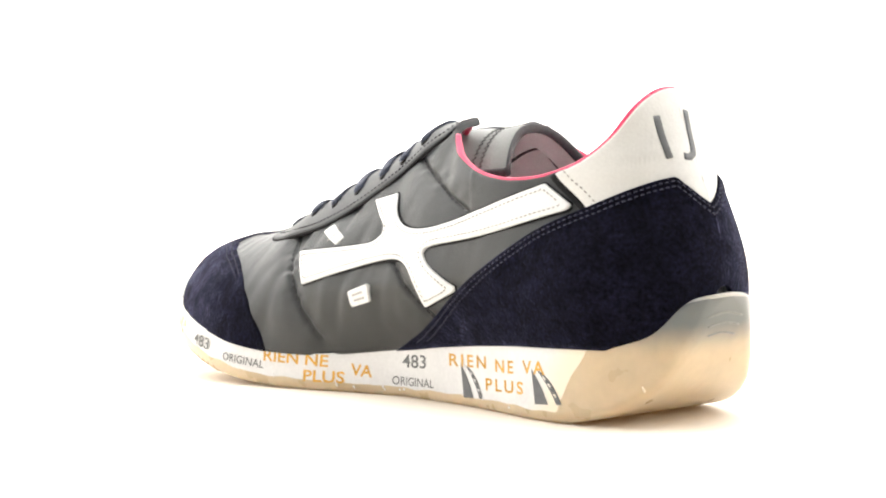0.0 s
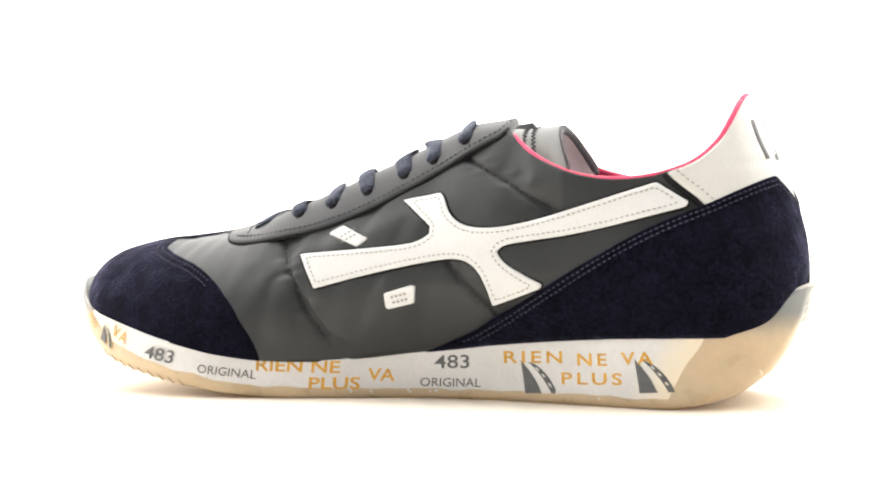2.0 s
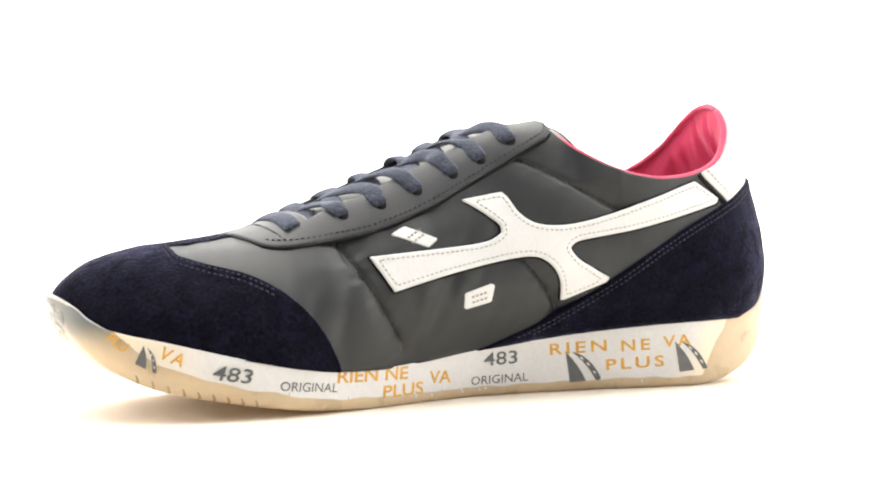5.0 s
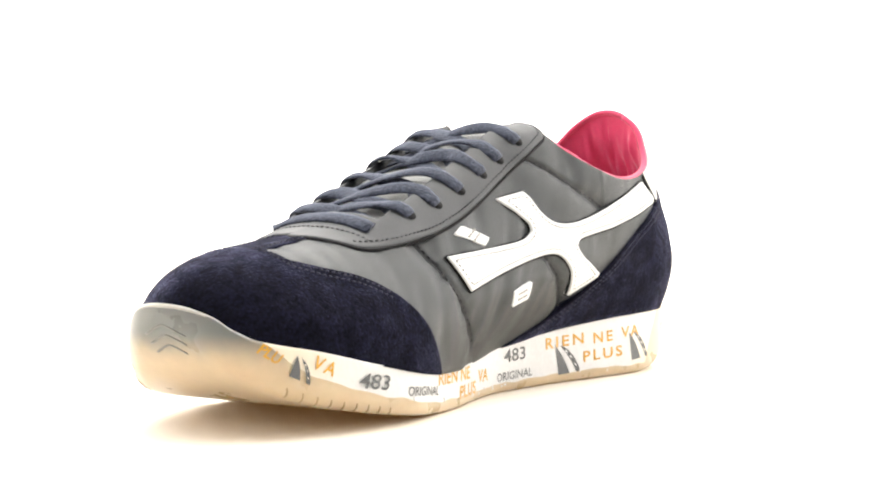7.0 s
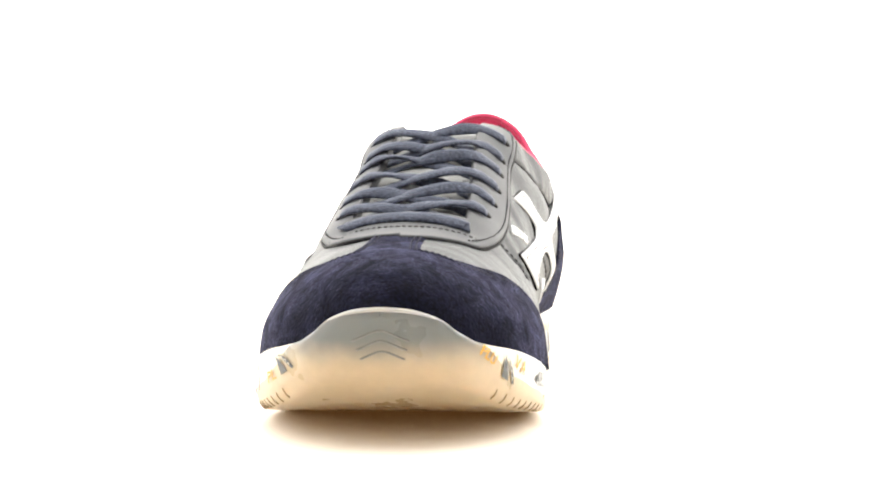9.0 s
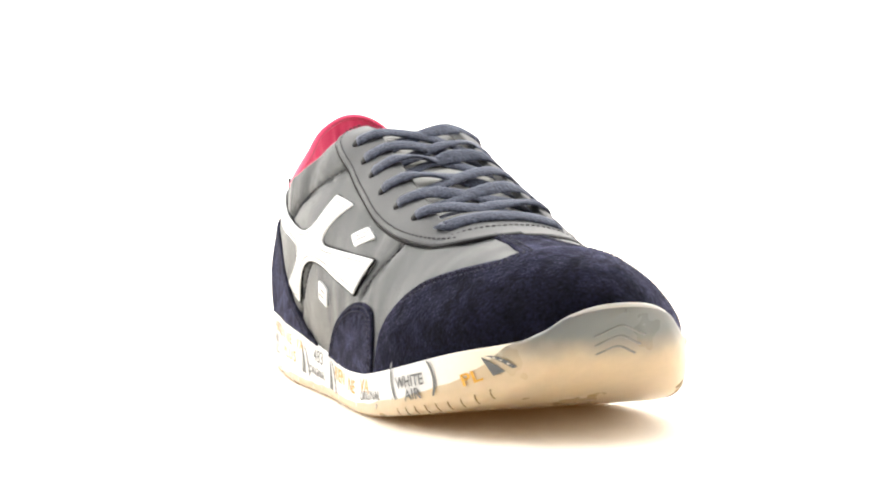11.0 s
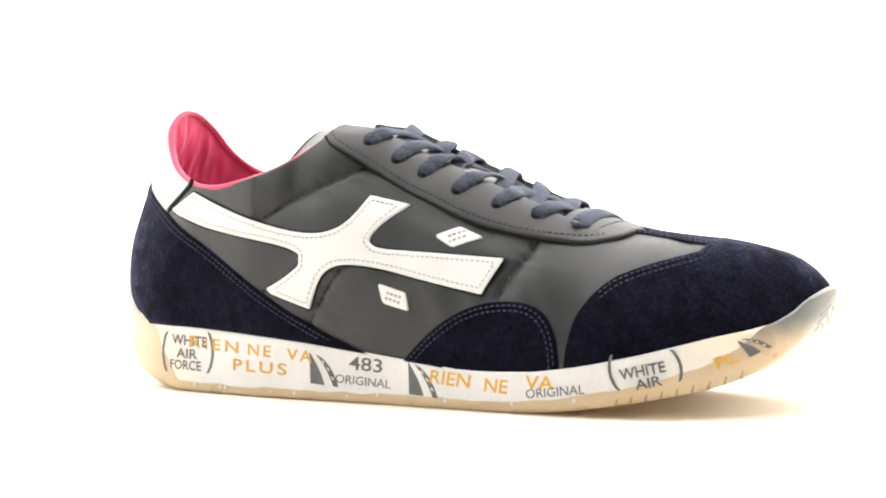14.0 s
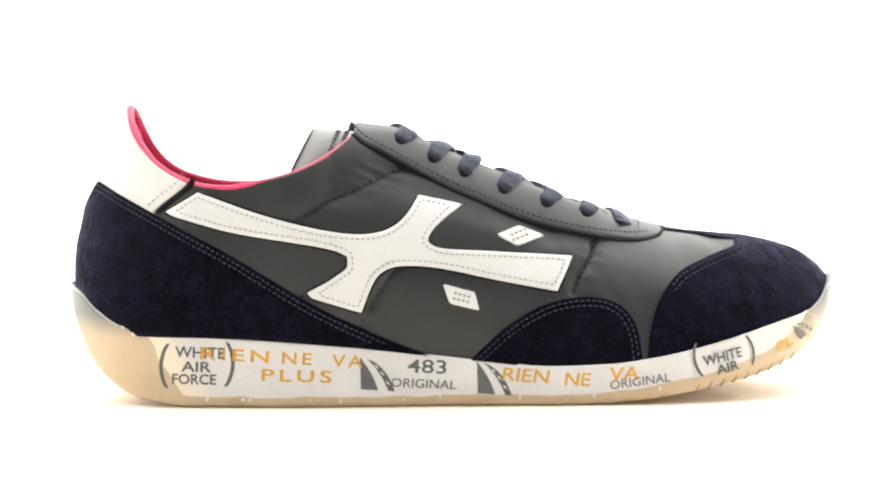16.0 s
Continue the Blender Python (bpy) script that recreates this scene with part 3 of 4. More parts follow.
for sgn, lines in ((False, QUILT_A), (True, QUILT_B)):
    for l in lines:
        l = soften(l, 2, closed=False)
        pts = [on_side(x, z, sgn, -0.2) for x, z in l if z > feather(x) + 1]
        stitches("quilting_seam", [(np.array([p for p, _ in pts]), np.array([n for _, n in pts]))], THREAD_DARK, upper, 2.6, 1.6, 0.7)

# lining, turned inwards
inner = np.where(LX < -30, np.minimum(-mouth, -gap - 2), -50)
for name, field, material, label in (("collar_lining", np.maximum(10 + mouth, -82 - LX), PINK, "raspberry pink padded fabric lining"),
                                     ("quarter_lining", np.where(SIDE_B, -50, -np.maximum(10 + mouth, -82 - LX)), PALE, "pale fabric lining inside the inner quarter"),
                                     ("quarter_lining", np.where(SIDE_B, -np.maximum(10 + mouth, -82 - LX), -50), PALE, "pale fabric lining inside the outer quarter")):
    sh = cut_panel(np.minimum.reduce([inner, field, LZ - 56]), 0, 0, 1.0, -mouth)
    n = sh.n / (np.linalg.norm(sh.n, axis=1, keepdims=True) + 1e-9)
    pleat = np.array([noise.noise((x * 0.16, y * 0.30, z * 0.03)) for x, y, z in sh.v.tolist()])
    depth = np.clip(sh.f[1] / 6, 0, 1)
    part(name, sh.v - n * (0.4 + 2.6 * depth + 1.8 * pleat * depth)[:, None], sh.t[:, ::-1].tolist(), material, upper, label)
front = np.where((LX > -34) & (LX < 100), -gap - 2, -50)
sh = cut_panel(front, 0, 0, 1.0)
n = sh.n / (np.linalg.norm(sh.n, axis=1, keepdims=True) + 1e-9)
part("vamp_lining", sh.v - n * 2.6, sh.t[:, ::-1].tolist(), PALE, upper, "pale fabric lining inside the vamp")
runs = level_lines(-mouth, 0.15, 0.1, lambda q: (q[:, 0] < -33.5) & ((q[:, 2] < 101.5) | (q[:, 0] < -90)) & (q[:, 2] < 118))
for q, m in runs:
    if q[0, 2] > 110:
        q, m = np.concatenate([q[:1] * 2 - q[2:3], q]), np.concatenate([m[:1], m])
    if q[-1, 2] > 110:
        q, m = np.concatenate([q, q[-1:] * 2 - q[-3:-2]]), np.concatenate([m, m[-1:]])
    p, u = even(q, m, 1.5)
    v, f = sweep(p - u * 0.9, u, 2.5, 2.8, 10)
    part("collar_piping", v, f, PINK, upper, "pink piping round the collar")
xs = np.linspace(-140, 55, 60)
v = np.array([(x, y, 32) for x in xs for y in (side_y(x, 30, False) - 2, side_y(x, 30, True) + 2)], float)
part("insole", v, [(2 * i, 2 * i + 1, 2 * i + 3, 2 * i + 2) for i in range(59)], PALE, upper, "pale insole deep inside")

# toe cap
TOE_A = [(200, 90), (112, 90), (113.5, 61), (113, 57), (104, 54), (91.9, 51), (80.4, 44.8), (71.5, 36.3), (64.1, 25.3), (59.6, 15.5), (58, 0), (200, 0)]
TOE_B = [(200, 90), (112, 90), (115, 60.5), (113.5, 57), (98.2, 52.8), (86.6, 47.9), (78.3, 38.1), (74.8, 26.7), (73.6, 15.2), (73, 0), (200, 0)]
bridge = np.minimum(9.8 - np.abs(LY + 3.5) + np.clip((LX - 100) * 0.12, 0, 3), LX - 80)
bridge = np.where(LZ > 50, bridge, -50)
toe = np.maximum(both(TOE_A, TOE_B), bridge)
NAP = 0.12 * fine_wrinkle + 0.2 * wrinkle
panel("toe_cap", toe, SUEDE, upper, 0.5, 1.0, 0.9, NAP, "navy suede toe cap")
clear_top = lambda q: q[:, 0] > 84
for lev in (1.6, 3.4):
    stitches("toe_stitching", level_lines(toe, lev, 1.65, clear_top), THREAD_NAVY, upper, 2.2, 1.3, 0.6)

# outer mudguard
MUD = [(5, 14), (7.8, 17), (18.3, 27.3), (31, 36), (43.7, 40), (56.4, 40.4), (64.7, 37.2), (69.7, 30.9), (71.6, 23.6), (72.4, 15), (72, 0), (5, 0)]
mud = np.where(SIDE_B, inside(soften(MUD), LX, LZ), -50)
panel("mudguard", mud, SUEDE, upper, 0.5, 1.0, 0.9, NAP, "navy suede mudguard on the outer side")
for lev in (1.6, 3.4):
    stitches("mudguard_stitching", level_lines(mud, lev, 1.65), THREAD_NAVY, upper, 2.2, 1.3, 0.6)

# heel counter and heel tab
HEEL_A = [(8, 14), (-11.2, 22.6), (-26.3, 28.8), (-47.6, 41), (-68.8, 53.4), (-90, 65.2), (-111.5, 74), (-114, 75), (-124, 80), (-134.6, 85), (-160, 92), (-160, 0), (8, 0)]
HEEL_B = [(7, 14), (-11.1, 20.8), (-27.8, 27.8), (-48.6, 37.6), (-65.3, 48), (-82.1, 58.2), (-96.9, 65.7), (-111, 73.2), (-122, 79), (-134, 86), (-160, 94), (-160, 0), (7, 0)]
off_back = np.abs(LY - centre(LX, LZ))
notch = 75.5 + 11 * np.clip(off_back / 12, 0, 1.6) ** 1.3 - LZ
counter = np.where(LX < -126, np.minimum(both(HEEL_A, HEEL_B), notch * 0.8), both(HEEL_A, HEEL_B))
panel("heel_counter", counter, SUEDE, upper, 0.8, 1.1, 0.9, NAP, "navy suede heel counter")
low_edge = lambda q: q[:, 2] > feather(q[:, 0]) + 2
for lev in (1.6, 3.4):
    stitches("counter_stitching", level_lines(counter, lev, 2.0, low_edge), THREAD_NAVY, upper, 2.2, 1.3, 0.6)
TAB_A = [(-98, 87.5), (-99, 85), (-115.5, 72), (-118, 60), (-170, 60), (-170, 170), (-98, 170)]
TAB_B = [(-95, 87), (-96, 83.5), (-112.5, 71.5), (-116, 60), (-170, 60), (-170, 170), (-95, 170)]
TAB_FOLD = np.array([noise.noise((x * 0.05, y * 0.05, z * 0.32 + y * 0.04)) for x, y, z in LV.tolist()]) * 0.45 * np.exp(-((LZ - 87) / 7) ** 2) * ease(-LX, 108, 122)
tab = np.minimum.reduce([both(TAB_A, TAB_B), -mouth - 0.3, 6 - counter])
panel("heel_tab", tab, TAB, upper, 0.4, 0.9, 0.8, 0.35 * wrinkle + 0.15 * fine_wrinkle + TAB_FOLD, "white leather heel tab")
front_edge = both(TAB_A, TAB_B)
for run in level_lines(front_edge, 3.2, 1.4, lambda q: (q[:, 0] > -119) & (q[:, 2] < 88) & (q[:, 2] > 73)):
    stitches("tab_stitching", [run], THREAD_BEIGE, upper, 2.2, 1.3, 0.5)

# black strip along the gap between side overlay and heel tab
for q, m in level_lines(front_edge, -1.0, 0.9, lambda q: (q[:, 0] > -114) & (q[:, 2] < 86) & (q[:, 2] > 73)):
    p, u = even(q, m, 1.5)
    part("tab_gap_strip", *sweep(p, u, 2.4, 1.0, 8), EDGE, upper, "black binding beside the heel tab")

# white cross-shaped side overlays
STAR_A = [(4.8, 76.2), (-11.4, 79.0), (-13.5, 77.1), (-16.1, 71.1), (-22.4, 66.8), (-33.0, 65.9), (-47.9, 68.3), (-69.0, 74.5), (-95.1, 82.7), (-108.4, 74.1), (-68.9, 64.4), (-47.8, 61.4), (-38.3, 59.9), (-36.1, 57.2), (-39.2, 53.0), (-47.6, 48.7), (-55.2, 45.2), (-33.2, 37.6), (-31.8, 45.6), (-27.6, 52.0), (-21.2, 55.0), (-9.5, 53.8), (16.1, 48.5), (37.8, 42.8), (45.6, 55.7), (16.1, 58.2), (-3.2, 60.2), (-8.5, 63.8), (-8.5, 66.5), (-3.2, 70.8)]
STAR_B = [(-10.4, 78.2), (6.7, 74.5), (0.2, 70.3), (-5.2, 65.6), (-7.4, 61.5), (-4.3, 58.5), (12.5, 57.5), (47.4, 55.0), (40.8, 42.3), (18.6, 46.6), (-2.4, 51.6), (-17.0, 52.8), (-23.3, 51.2), (-27.5, 47.1), (-31.9, 35.4), (-54.2, 42.1), (-44.3, 46.8), (-36.9, 52.0), (-36.9, 56.2), (-42.1, 58.9), (-60.9, 62.1), (-82.0, 65.6), (-105.9, 72.5), (-92.5, 80.4), (-71.3, 72.6), (-48.3, 66.1), (-31.5, 63.8), (-21.0, 65.8), (-14.6, 71.2)]
for b, outline, name in ((False, STAR_A, "inner_star_overlay"), (True, STAR_B, "outer_star_overlay")):
    star = np.where(SIDE_B == b, inside(soften(outline, 3, 48), LX, LZ), -50)
    star = np.where(LZ > 20, star, -50)
    panel(name, star, WHITE, upper, 0.6, 1.3, 0.7, 0.15 * wrinkle, "white leather cross-shaped side overlay with grey stitching")
    # dark bead stands for the cut edge and contact shade round the overlay
    for q, m in level_lines(star, -0.25, 0.75):
        p, u = even(np.concatenate([q, q[:1]]), np.concatenate([m, m[:1]]), 1.2)
        part("overlay_edge_shade", *sweep(p, u, 1.0, 0.9, 6), EDGE, upper, "dark cut edge under the white overlay")
    stitches("overlay_stitching", level_lines(star, 1.9, 1.95), THREAD_BEIGE, upper, 2.0, 1.25, 0.45)

# small white badges
BADGES = [(False, [(35.2, 63.4), (29.2, 66.6), (17.2, 61.8), (21.5, 58.7)]), (False, [(9.1, 41.7), (-3.7, 45.2), (-2.6, 38.3), (8.8, 35.6)]),
          (True, [(18.4, 63.2), (27.4, 66.4), (37.1, 62.5), (26.4, 58.9)]), (True, [(-1.8, 45.8), (10.1, 42.5), (11.7, 35.8), (0.6, 38.5)])]
for b, outline in BADGES:
    f = np.where((SIDE_B == b) & (LZ > 20), inside(outline, LX, LZ), -50)
    badge = panel("badge", f, WHITE, upper, 0.6, 0.9, 0.4, None, "small white leather badge")
    c = np.mean(outline, 0)
    e = (np.array(outline[1]) + np.array(outline[2]) - np.array(outline[0]) - np.array(outline[3])) / 4
    if abs(e[0]) < 3:
        e = (np.array(outline[0]) - np.array(outline[1])) / 2
    e = e / np.linalg.norm(e)
    w = np.array([-e[1], e[0]])
    bars = []
    for k in (-1, 1):
        for s in (-2.6, -0.9, 0.9, 2.6):
            line = [c + e * (s + d) + w * k * 1.0 for d in (-0.5, 0, 0.5)]
            pts = [on_side(x, z, b, 1.55) for x, z in line]
            bars.append(sweep([p for p, _ in pts], [m for _, m in pts], 0.9, 0.25, 6))
    v, f2 = gather(bars)
    part("print", v, f2, THREAD_BEIGE, badge, "grey print bars")

# eyestay
STAY_A = [(91, 66), (90, 63.5), (84.1, 60.4), (78.7, 58.9), (67.3, 59.6), (54.1, 62.2), (42.1, 64.4), (30.2, 68.2), (19.3, 72.6), (8.5, 77.7), (-4.6, 84.5), (-15.5, 90.4), (-26.4, 96.4), (-38, 101.5), (-60, 140), (91, 140)]
STAY_B = [(88, 66), (85.9, 62.9), (82.1, 61.1), (75.4, 59.7), (66.5, 60.5), (55.7, 62.2), (45, 64.4), (34.3, 67.1), (23.7, 71), (13.1, 75.8), (4.6, 79.3), (-4, 83.7), (-13.6, 89), (-23.1, 94.2), (-36, 100.6), (-60, 140), (88, 140)]
stay_edge = np.minimum(both(STAY_A, STAY_B), 89 - 0.011 * (LY + 3) ** 2 - LX)
stay = np.minimum(stay_edge, -np.maximum(mouth + 0.3, gap + 0.2))
panel("eyestay", stay, STAY, upper, 0.9, 1.1, 0.9, 0.15 * wrinkle, "dark slate leather eyestay")
off_throat = lambda q: (q[:, 0] > -36) & (q[:, 0] < 88) & (np.abs(q[:, 1] + 3.2) > throat_half(q[:, 0]) + 1)
# black piping; its deep black also draws the shadow line below the eyestay
for q, m in level_lines(stay_edge, -0.3, 0.9, lambda q: (q[:, 0] > -36) & (q[:, 2] < 102.5) & ((np.abs(q[:, 1] + 3.2) > throat_half(q[:, 0]) + 1) | (q[:, 0] > 60))):
    p, u = even(q, m, 1.6)
    v, f = sweep(p, u, 1.3, 1.5, 8)
    part("eyestay_binding", v, f, EDGE, upper, "black binding along the eyestay")
stitches("eyestay_stitching", level_lines(stay_edge, 1.9, 2.05, off_throat), THREAD_DARK, upper, 2.2, 1.3, 0.6)

ys = np.linspace(-31, 26, 40)
q = np.array([(77.6 - 0.005 * (y + 3) ** 2, y, float(top_z(77.6 - 0.005 * (y + 3) ** 2, y)) + 2.05) for y in ys])
stitches("eyestay_seam", [(q, np.stack([np.full(40, 0.35), (ys + 3) / 45, np.ones(40)], 1))], THREAD_DARK, upper, 2.2, 1.6, 0.6)

# tongue
spine = curve([(-57, 105.5), (-46, 105), (-35, 103.5), (-20, 101), (0, 94), (30, 82.5), (64, 69.5)])


def tongue_sheet(drop, rows=70, cols=40):
    xs = np.linspace(-50, 64, rows)
    s = np.linspace(-1, 1, cols)
    w = np.interp(xs, [-50, -45, -30, 64], [22, 26, 25, 22])
    X = xs[:, None] - 8 * np.abs(s[None]) ** 2.2 * (xs[:, None] < -20) * np.clip((-20 - xs[:, None]) / 25, 0, 1)
    Y = -3.2 + s[None] * w[:, None]
    arch = spine(xs)[:, None] - 17 * np.abs(s[None]) ** 2.2
    k = ease(xs, -40, -24)[:, None]
    Z = arch * (1 - k) + k * (top_z(X, Y) - 1.6) - drop
    return np.stack([np.broadcast_to(X, Y.shape), Y, Z], 2)


tongue = new("tongue")
tongue.parent = upper
tagged(tongue, "padded grey nylon tongue with pale lining")
ta, tb = tongue_sheet(0), tongue_sheet(3.2)
part("tongue_face", ta.reshape(-1, 3), grid_faces(*ta.shape[:2]).tolist(), TONGUE, tongue, "grey nylon tongue face")
part("tongue_lining", tb.reshape(-1, 3), grid_faces(*tb.shape[:2])[:, ::-1].tolist(), PALE, tongue, "pale pinkish tongue lining")
edge = np.concatenate([ta[::-1, 0], ta[0], ta[:, -1]]) * 0.5 + np.concatenate([tb[::-1, 0], tb[0], tb[:, -1]]) * 0.5
p, u = even(edge, np.repeat([[0, 0, 1.0]], len(edge), 0), 2.0)
v, f = sweep(p, u, 1.6, 3.8, 8)
part("tongue_binding", v, f, BINDING, tongue, "dark binding round the tongue")
zig = []
for k in (6, 8):
    row = ta[k] + np.array([0, 0, 0.3])
    p, u = even(row, np.repeat([[0, 0, 1.0]], len(row), 0), 1.3)
    p = p + np.array([[0.9 * (-1) ** i, 0, 0] for i in range(len(p))])
    zig.append(sweep(p, u, 0.38, 0.4, 6))
v, f = gather(zig)
part("zigzag_stitching", v, f, THREAD_DARK, tongue, "dark zigzag stitching")

# laces
EYES_A = [(68.4, 66.2), (50.6, 70.4), (35.7, 74.2), (20.9, 79.5), (5.6, 85.6), (-6.4, 91.3), (-19.5, 98.4)]
EYES_B = [(68.2, 66.0), (53.7, 69.8), (38.4, 74.0), (22.2, 79.5), (7.3, 86.0), (-4.4, 91.5), (-17.1, 98.4)]


def eyelet(k, b):
    x, z = (EYES_B if b else EYES_A)[k]
    return on_side(x, z, b, 2.2)


def rise(a, b, n, lift):
    s = np.linspace(0, 1, n)
    return s, np.outer(1 - s, a) + np.outer(s, b) + np.outer(np.sin(s * math.pi) * lift, [0, 0, 1])


laces = new("laces")
laces.parent = upper
tagged(laces, "flat navy cotton laces crossed through seven eyelet pairs")
rng = random.Random(3)


def strand(points, ups):
    p, u = soften_path(points), soften_path(ups)
    p, u = even(p, u, 1.5)
    w = np.interp(np.linspace(0, 1, len(p)), [0, 0.06, 0.2, 1], [4.4, 6.4, 7.4, 7.0])
    v, f = sweep(p, u, w, 1.7, 10)
    return part("lace", v, f, LACE, laces)


def soften_path(points):
    p = np.array(points, float)
    for _ in range(3):
        q = np.empty((2 * len(p), 3))
        q[0::2] = p * 0.75 + np.roll(p, 1, 0) * 0.25
        q[1::2] = p * 0.75 + np.roll(p, -1, 0) * 0.25
        p = np.concatenate([p[:1], q[1:-1], p[-1:]])
    return p


UP = np.array([0.42, 0, 0.9])
for k in range(7):
    for b in (False, True):
        s = -1 if b else 1
        p0, n0 = eyelet(k, b)
        hole = part("eyelet", *sweep([p0 - n0 * 0.6, p0 - n0 * 0.2, p0 - n0 * 0.05], np.repeat([[1.0, 0, 0]], 3, 0), 5.2, 4.4, 12), EDGE, upper, "dark punched eyelet")
        if k == 0 and b:
            continue
        if k == 0:
            p1, n1 = eyelet(0, True)
            pts = [p0 - n0 * 3, p0 + n0 * 0.6] + [(69.5, y, float(top_z(69.5, y)) + 3.1) for y in (21, 12, -3, -18, -27)] + [p1 + n1 * 0.6, p1 - n1 * 3]
            ups = [n0, n0, n0 * 0.5 + UP, UP, UP, UP, n1 * 0.5 + UP, n1, n1]
        else:
            jump = (9.0, 11.5, 12.5, 10.0, 12.0, 13.0)[k - 1] if k > 1 else 7.5
            over = 0.0 if b else 1.2
            edge_y = float(throat_half(p0[0]))

            def spot(x, y, up):
                return (x, y, float(top_z(x, y)) + up)

            def bridge_z(x, up):
                w = float(throat_half(x))
                return float(top_z(x, w - 3.2) + top_z(x, -w - 3.2)) / 2 + up
            x1, x2, x3 = p0[0] + jump * 0.12, p0[0] + jump * 0.25, p0[0] + jump * 0.55
            y0 = p0[1]
            ye, yo = s * edge_y - 3.2, -s * edge_y - 3.2
            pts = [p0 - n0 * 3.0, p0 + n0 * 0.6, spot(x1, y0 * 0.72 + ye * 0.28, 3.2), spot(x2, y0 * 0.3 + ye * 0.7, 3.3), (x2 + 0.8, ye * 0.7, bridge_z(x2, 2.8 + over * 0.4)),
                   (x3, -3.2 * 0.5, bridge_z(x3, 1.6 + over)), (p0[0] + jump * 0.8, yo * 0.62, bridge_z(p0[0] + jump * 0.8, 0.0 + over * 0.3)), (p0[0] + jump, yo * 0.98, bridge_z(p0[0] + jump, -1.2)),
                   (p0[0] + jump + 1.5, yo * 1.25, bridge_z(p0[0] + jump, -3.5))]
            ups = [n0, n0, n0 + UP * 0.5, n0 * 0.5 + UP] + [UP + [rng.uniform(-0.6, 0.6), 0, 0] for _ in range(3)] + [UP - np.array([0, s * 0.3, 0]), UP - np.array([0, s * 0.5, 0])]
            pts = [np.asarray(q, float) + [rng.uniform(-2.4, 2.4) if 2 < i < 7 else 0, 0, rng.uniform(-0.3, 0.5) if 2 < i < 7 else 0] for i, q in enumerate(pts)]
        strand(pts, [np.asarray(u, float) / np.linalg.norm(u) for u in ups])

# ---- prints on the sole ----
def lettering(body, size, x, z, b, material, tilt=0.0, squeeze=1.0, slant=0.0, spacing=1.0, bold=0.10, width=0.0):
    data = bpy.data.curves.new("print", "FONT")
    data.body, data.size, data.align_x, data.align_y, data.shear, data.space_character = body, size, "CENTER", "CENTER", slant, spacing
    data.resolution_u, data.offset = 3, bold
    tmp = new("print", data)
    me = bpy.data.meshes.new_from_object(tmp.evaluated_get(bpy.context.evaluated_depsgraph_get()))
    bpy.data.objects.remove(tmp)
    c, s = math.cos(radians(tilt)), math.sin(radians(tilt))
    us = [v.co.x for v in me.vertices]
    if width:
        squeeze = width / (max(us) - min(us))
    for v in me.vertices:
        u, w = (v.co.x - (max(us) + min(us)) / 2) * squeeze, v.co.y
        u, w = u * c - w * s, u * s + w * c
        q = on_sole(x + (u if b else -u), z + w, b, 0.14)
        v.co = [i * 0.001 for i in q]
    me.materials.clear()
    me.materials.append(material)
    ob = new("print", me)
    ob.parent = sole
    return ob


def drawn(outline, x, z, b, material, scale=1.0, lift=0.1, tilt=0.0):
    p = soften(outline, 2, 60) * scale
    c, s = math.cos(radians(tilt)), math.sin(radians(tilt))
    v = []
    for u, w in p:
        u, w = u * c - w * s, u * s + w * c
        v.append(on_sole(x + (u if b else -u), z + w, b, lift))
    return part("print", v, [tuple(range(len(v)))], material, sole, smooth=False)


def sail(x, z, b, scale=1.0, tilt=0.0):
    drawn([(-4, 6), (-3.4, 0), (-3.0, -5.5), (3.2, -5.5), (1.2, -1.0), (-1.2, 2.6)], x, z, b, INK_GREY, scale, 0.12, tilt)
    drawn([(-1.6, 5.6), (2, 4.2), (5.5, 1.0), (8.0, -3.0), (9.0, -5.5), (6.8, -5.5), (5.0, -2.0), (2.4, 1.6), (0.2, 4.0)], x, z, b, INK_GREY, scale, 0.13, tilt)
    for u, w in ((2.0, 2.9), (4.2, 0.6), (6.4, -2.6)):
        drawn([(u - 0.7, w + 0.7), (u + 0.3, w + 0.3), (u + 0.8, w - 0.8), (u - 0.3, w - 0.3)], x, z, b, BAND, scale, 0.2, tilt)


def bracket(x, z, b, flip, scale=1.0, tilt=0.0):
    out = [(2.4 * flip, 8.5), (0.9 * flip, 6), (0, 2.5), (-0.2 * flip, 0), (0, -2.5), (0.9 * flip, -6), (2.4 * flip, -8.5), (3.8 * flip, -8.5), (2.3 * flip, -5.8), (1.5 * flip, -2.5), (1.2 * flip, 0), (1.5 * flip, 2.5), (2.3 * flip, 5.8), (3.8 * flip, 8.5)]
    drawn(out, x, z, b, INK_GREY, scale, 0.12, tilt)


A, B = False, True
lettering("483", 7.2, -13.0, 14.4, A, INK_GREY, 2, slant=0.03, spacing=1.0, bold=0.07, width=14.4)
lettering("ORIGINAL", 4.7, -12.4, 6.5, A, INK_GREY, 1, slant=0.05, spacing=1.0, bold=0.02, width=24.6)
lettering("483", 7.2, 102.1, 16.5, A, INK_GREY, -9, slant=0.12, spacing=1.0, bold=0.07, width=14.2)
lettering("ORIGINAL", 4.7, 73.2, 10.4, A, INK_GREY, -6, slant=0.05, spacing=1.0, bold=0.02, width=23.3)
lettering("RIEN NE", 6.7, 45.7, 12.6, A, INK_GOLD, -2, slant=0.05, spacing=1.0, bold=0.12, width=31.9)
lettering("PLUS", 6.5, 32.2, 5.8, A, INK_GOLD, 0, slant=0.05, spacing=1.0, bold=0.12, width=19.1)
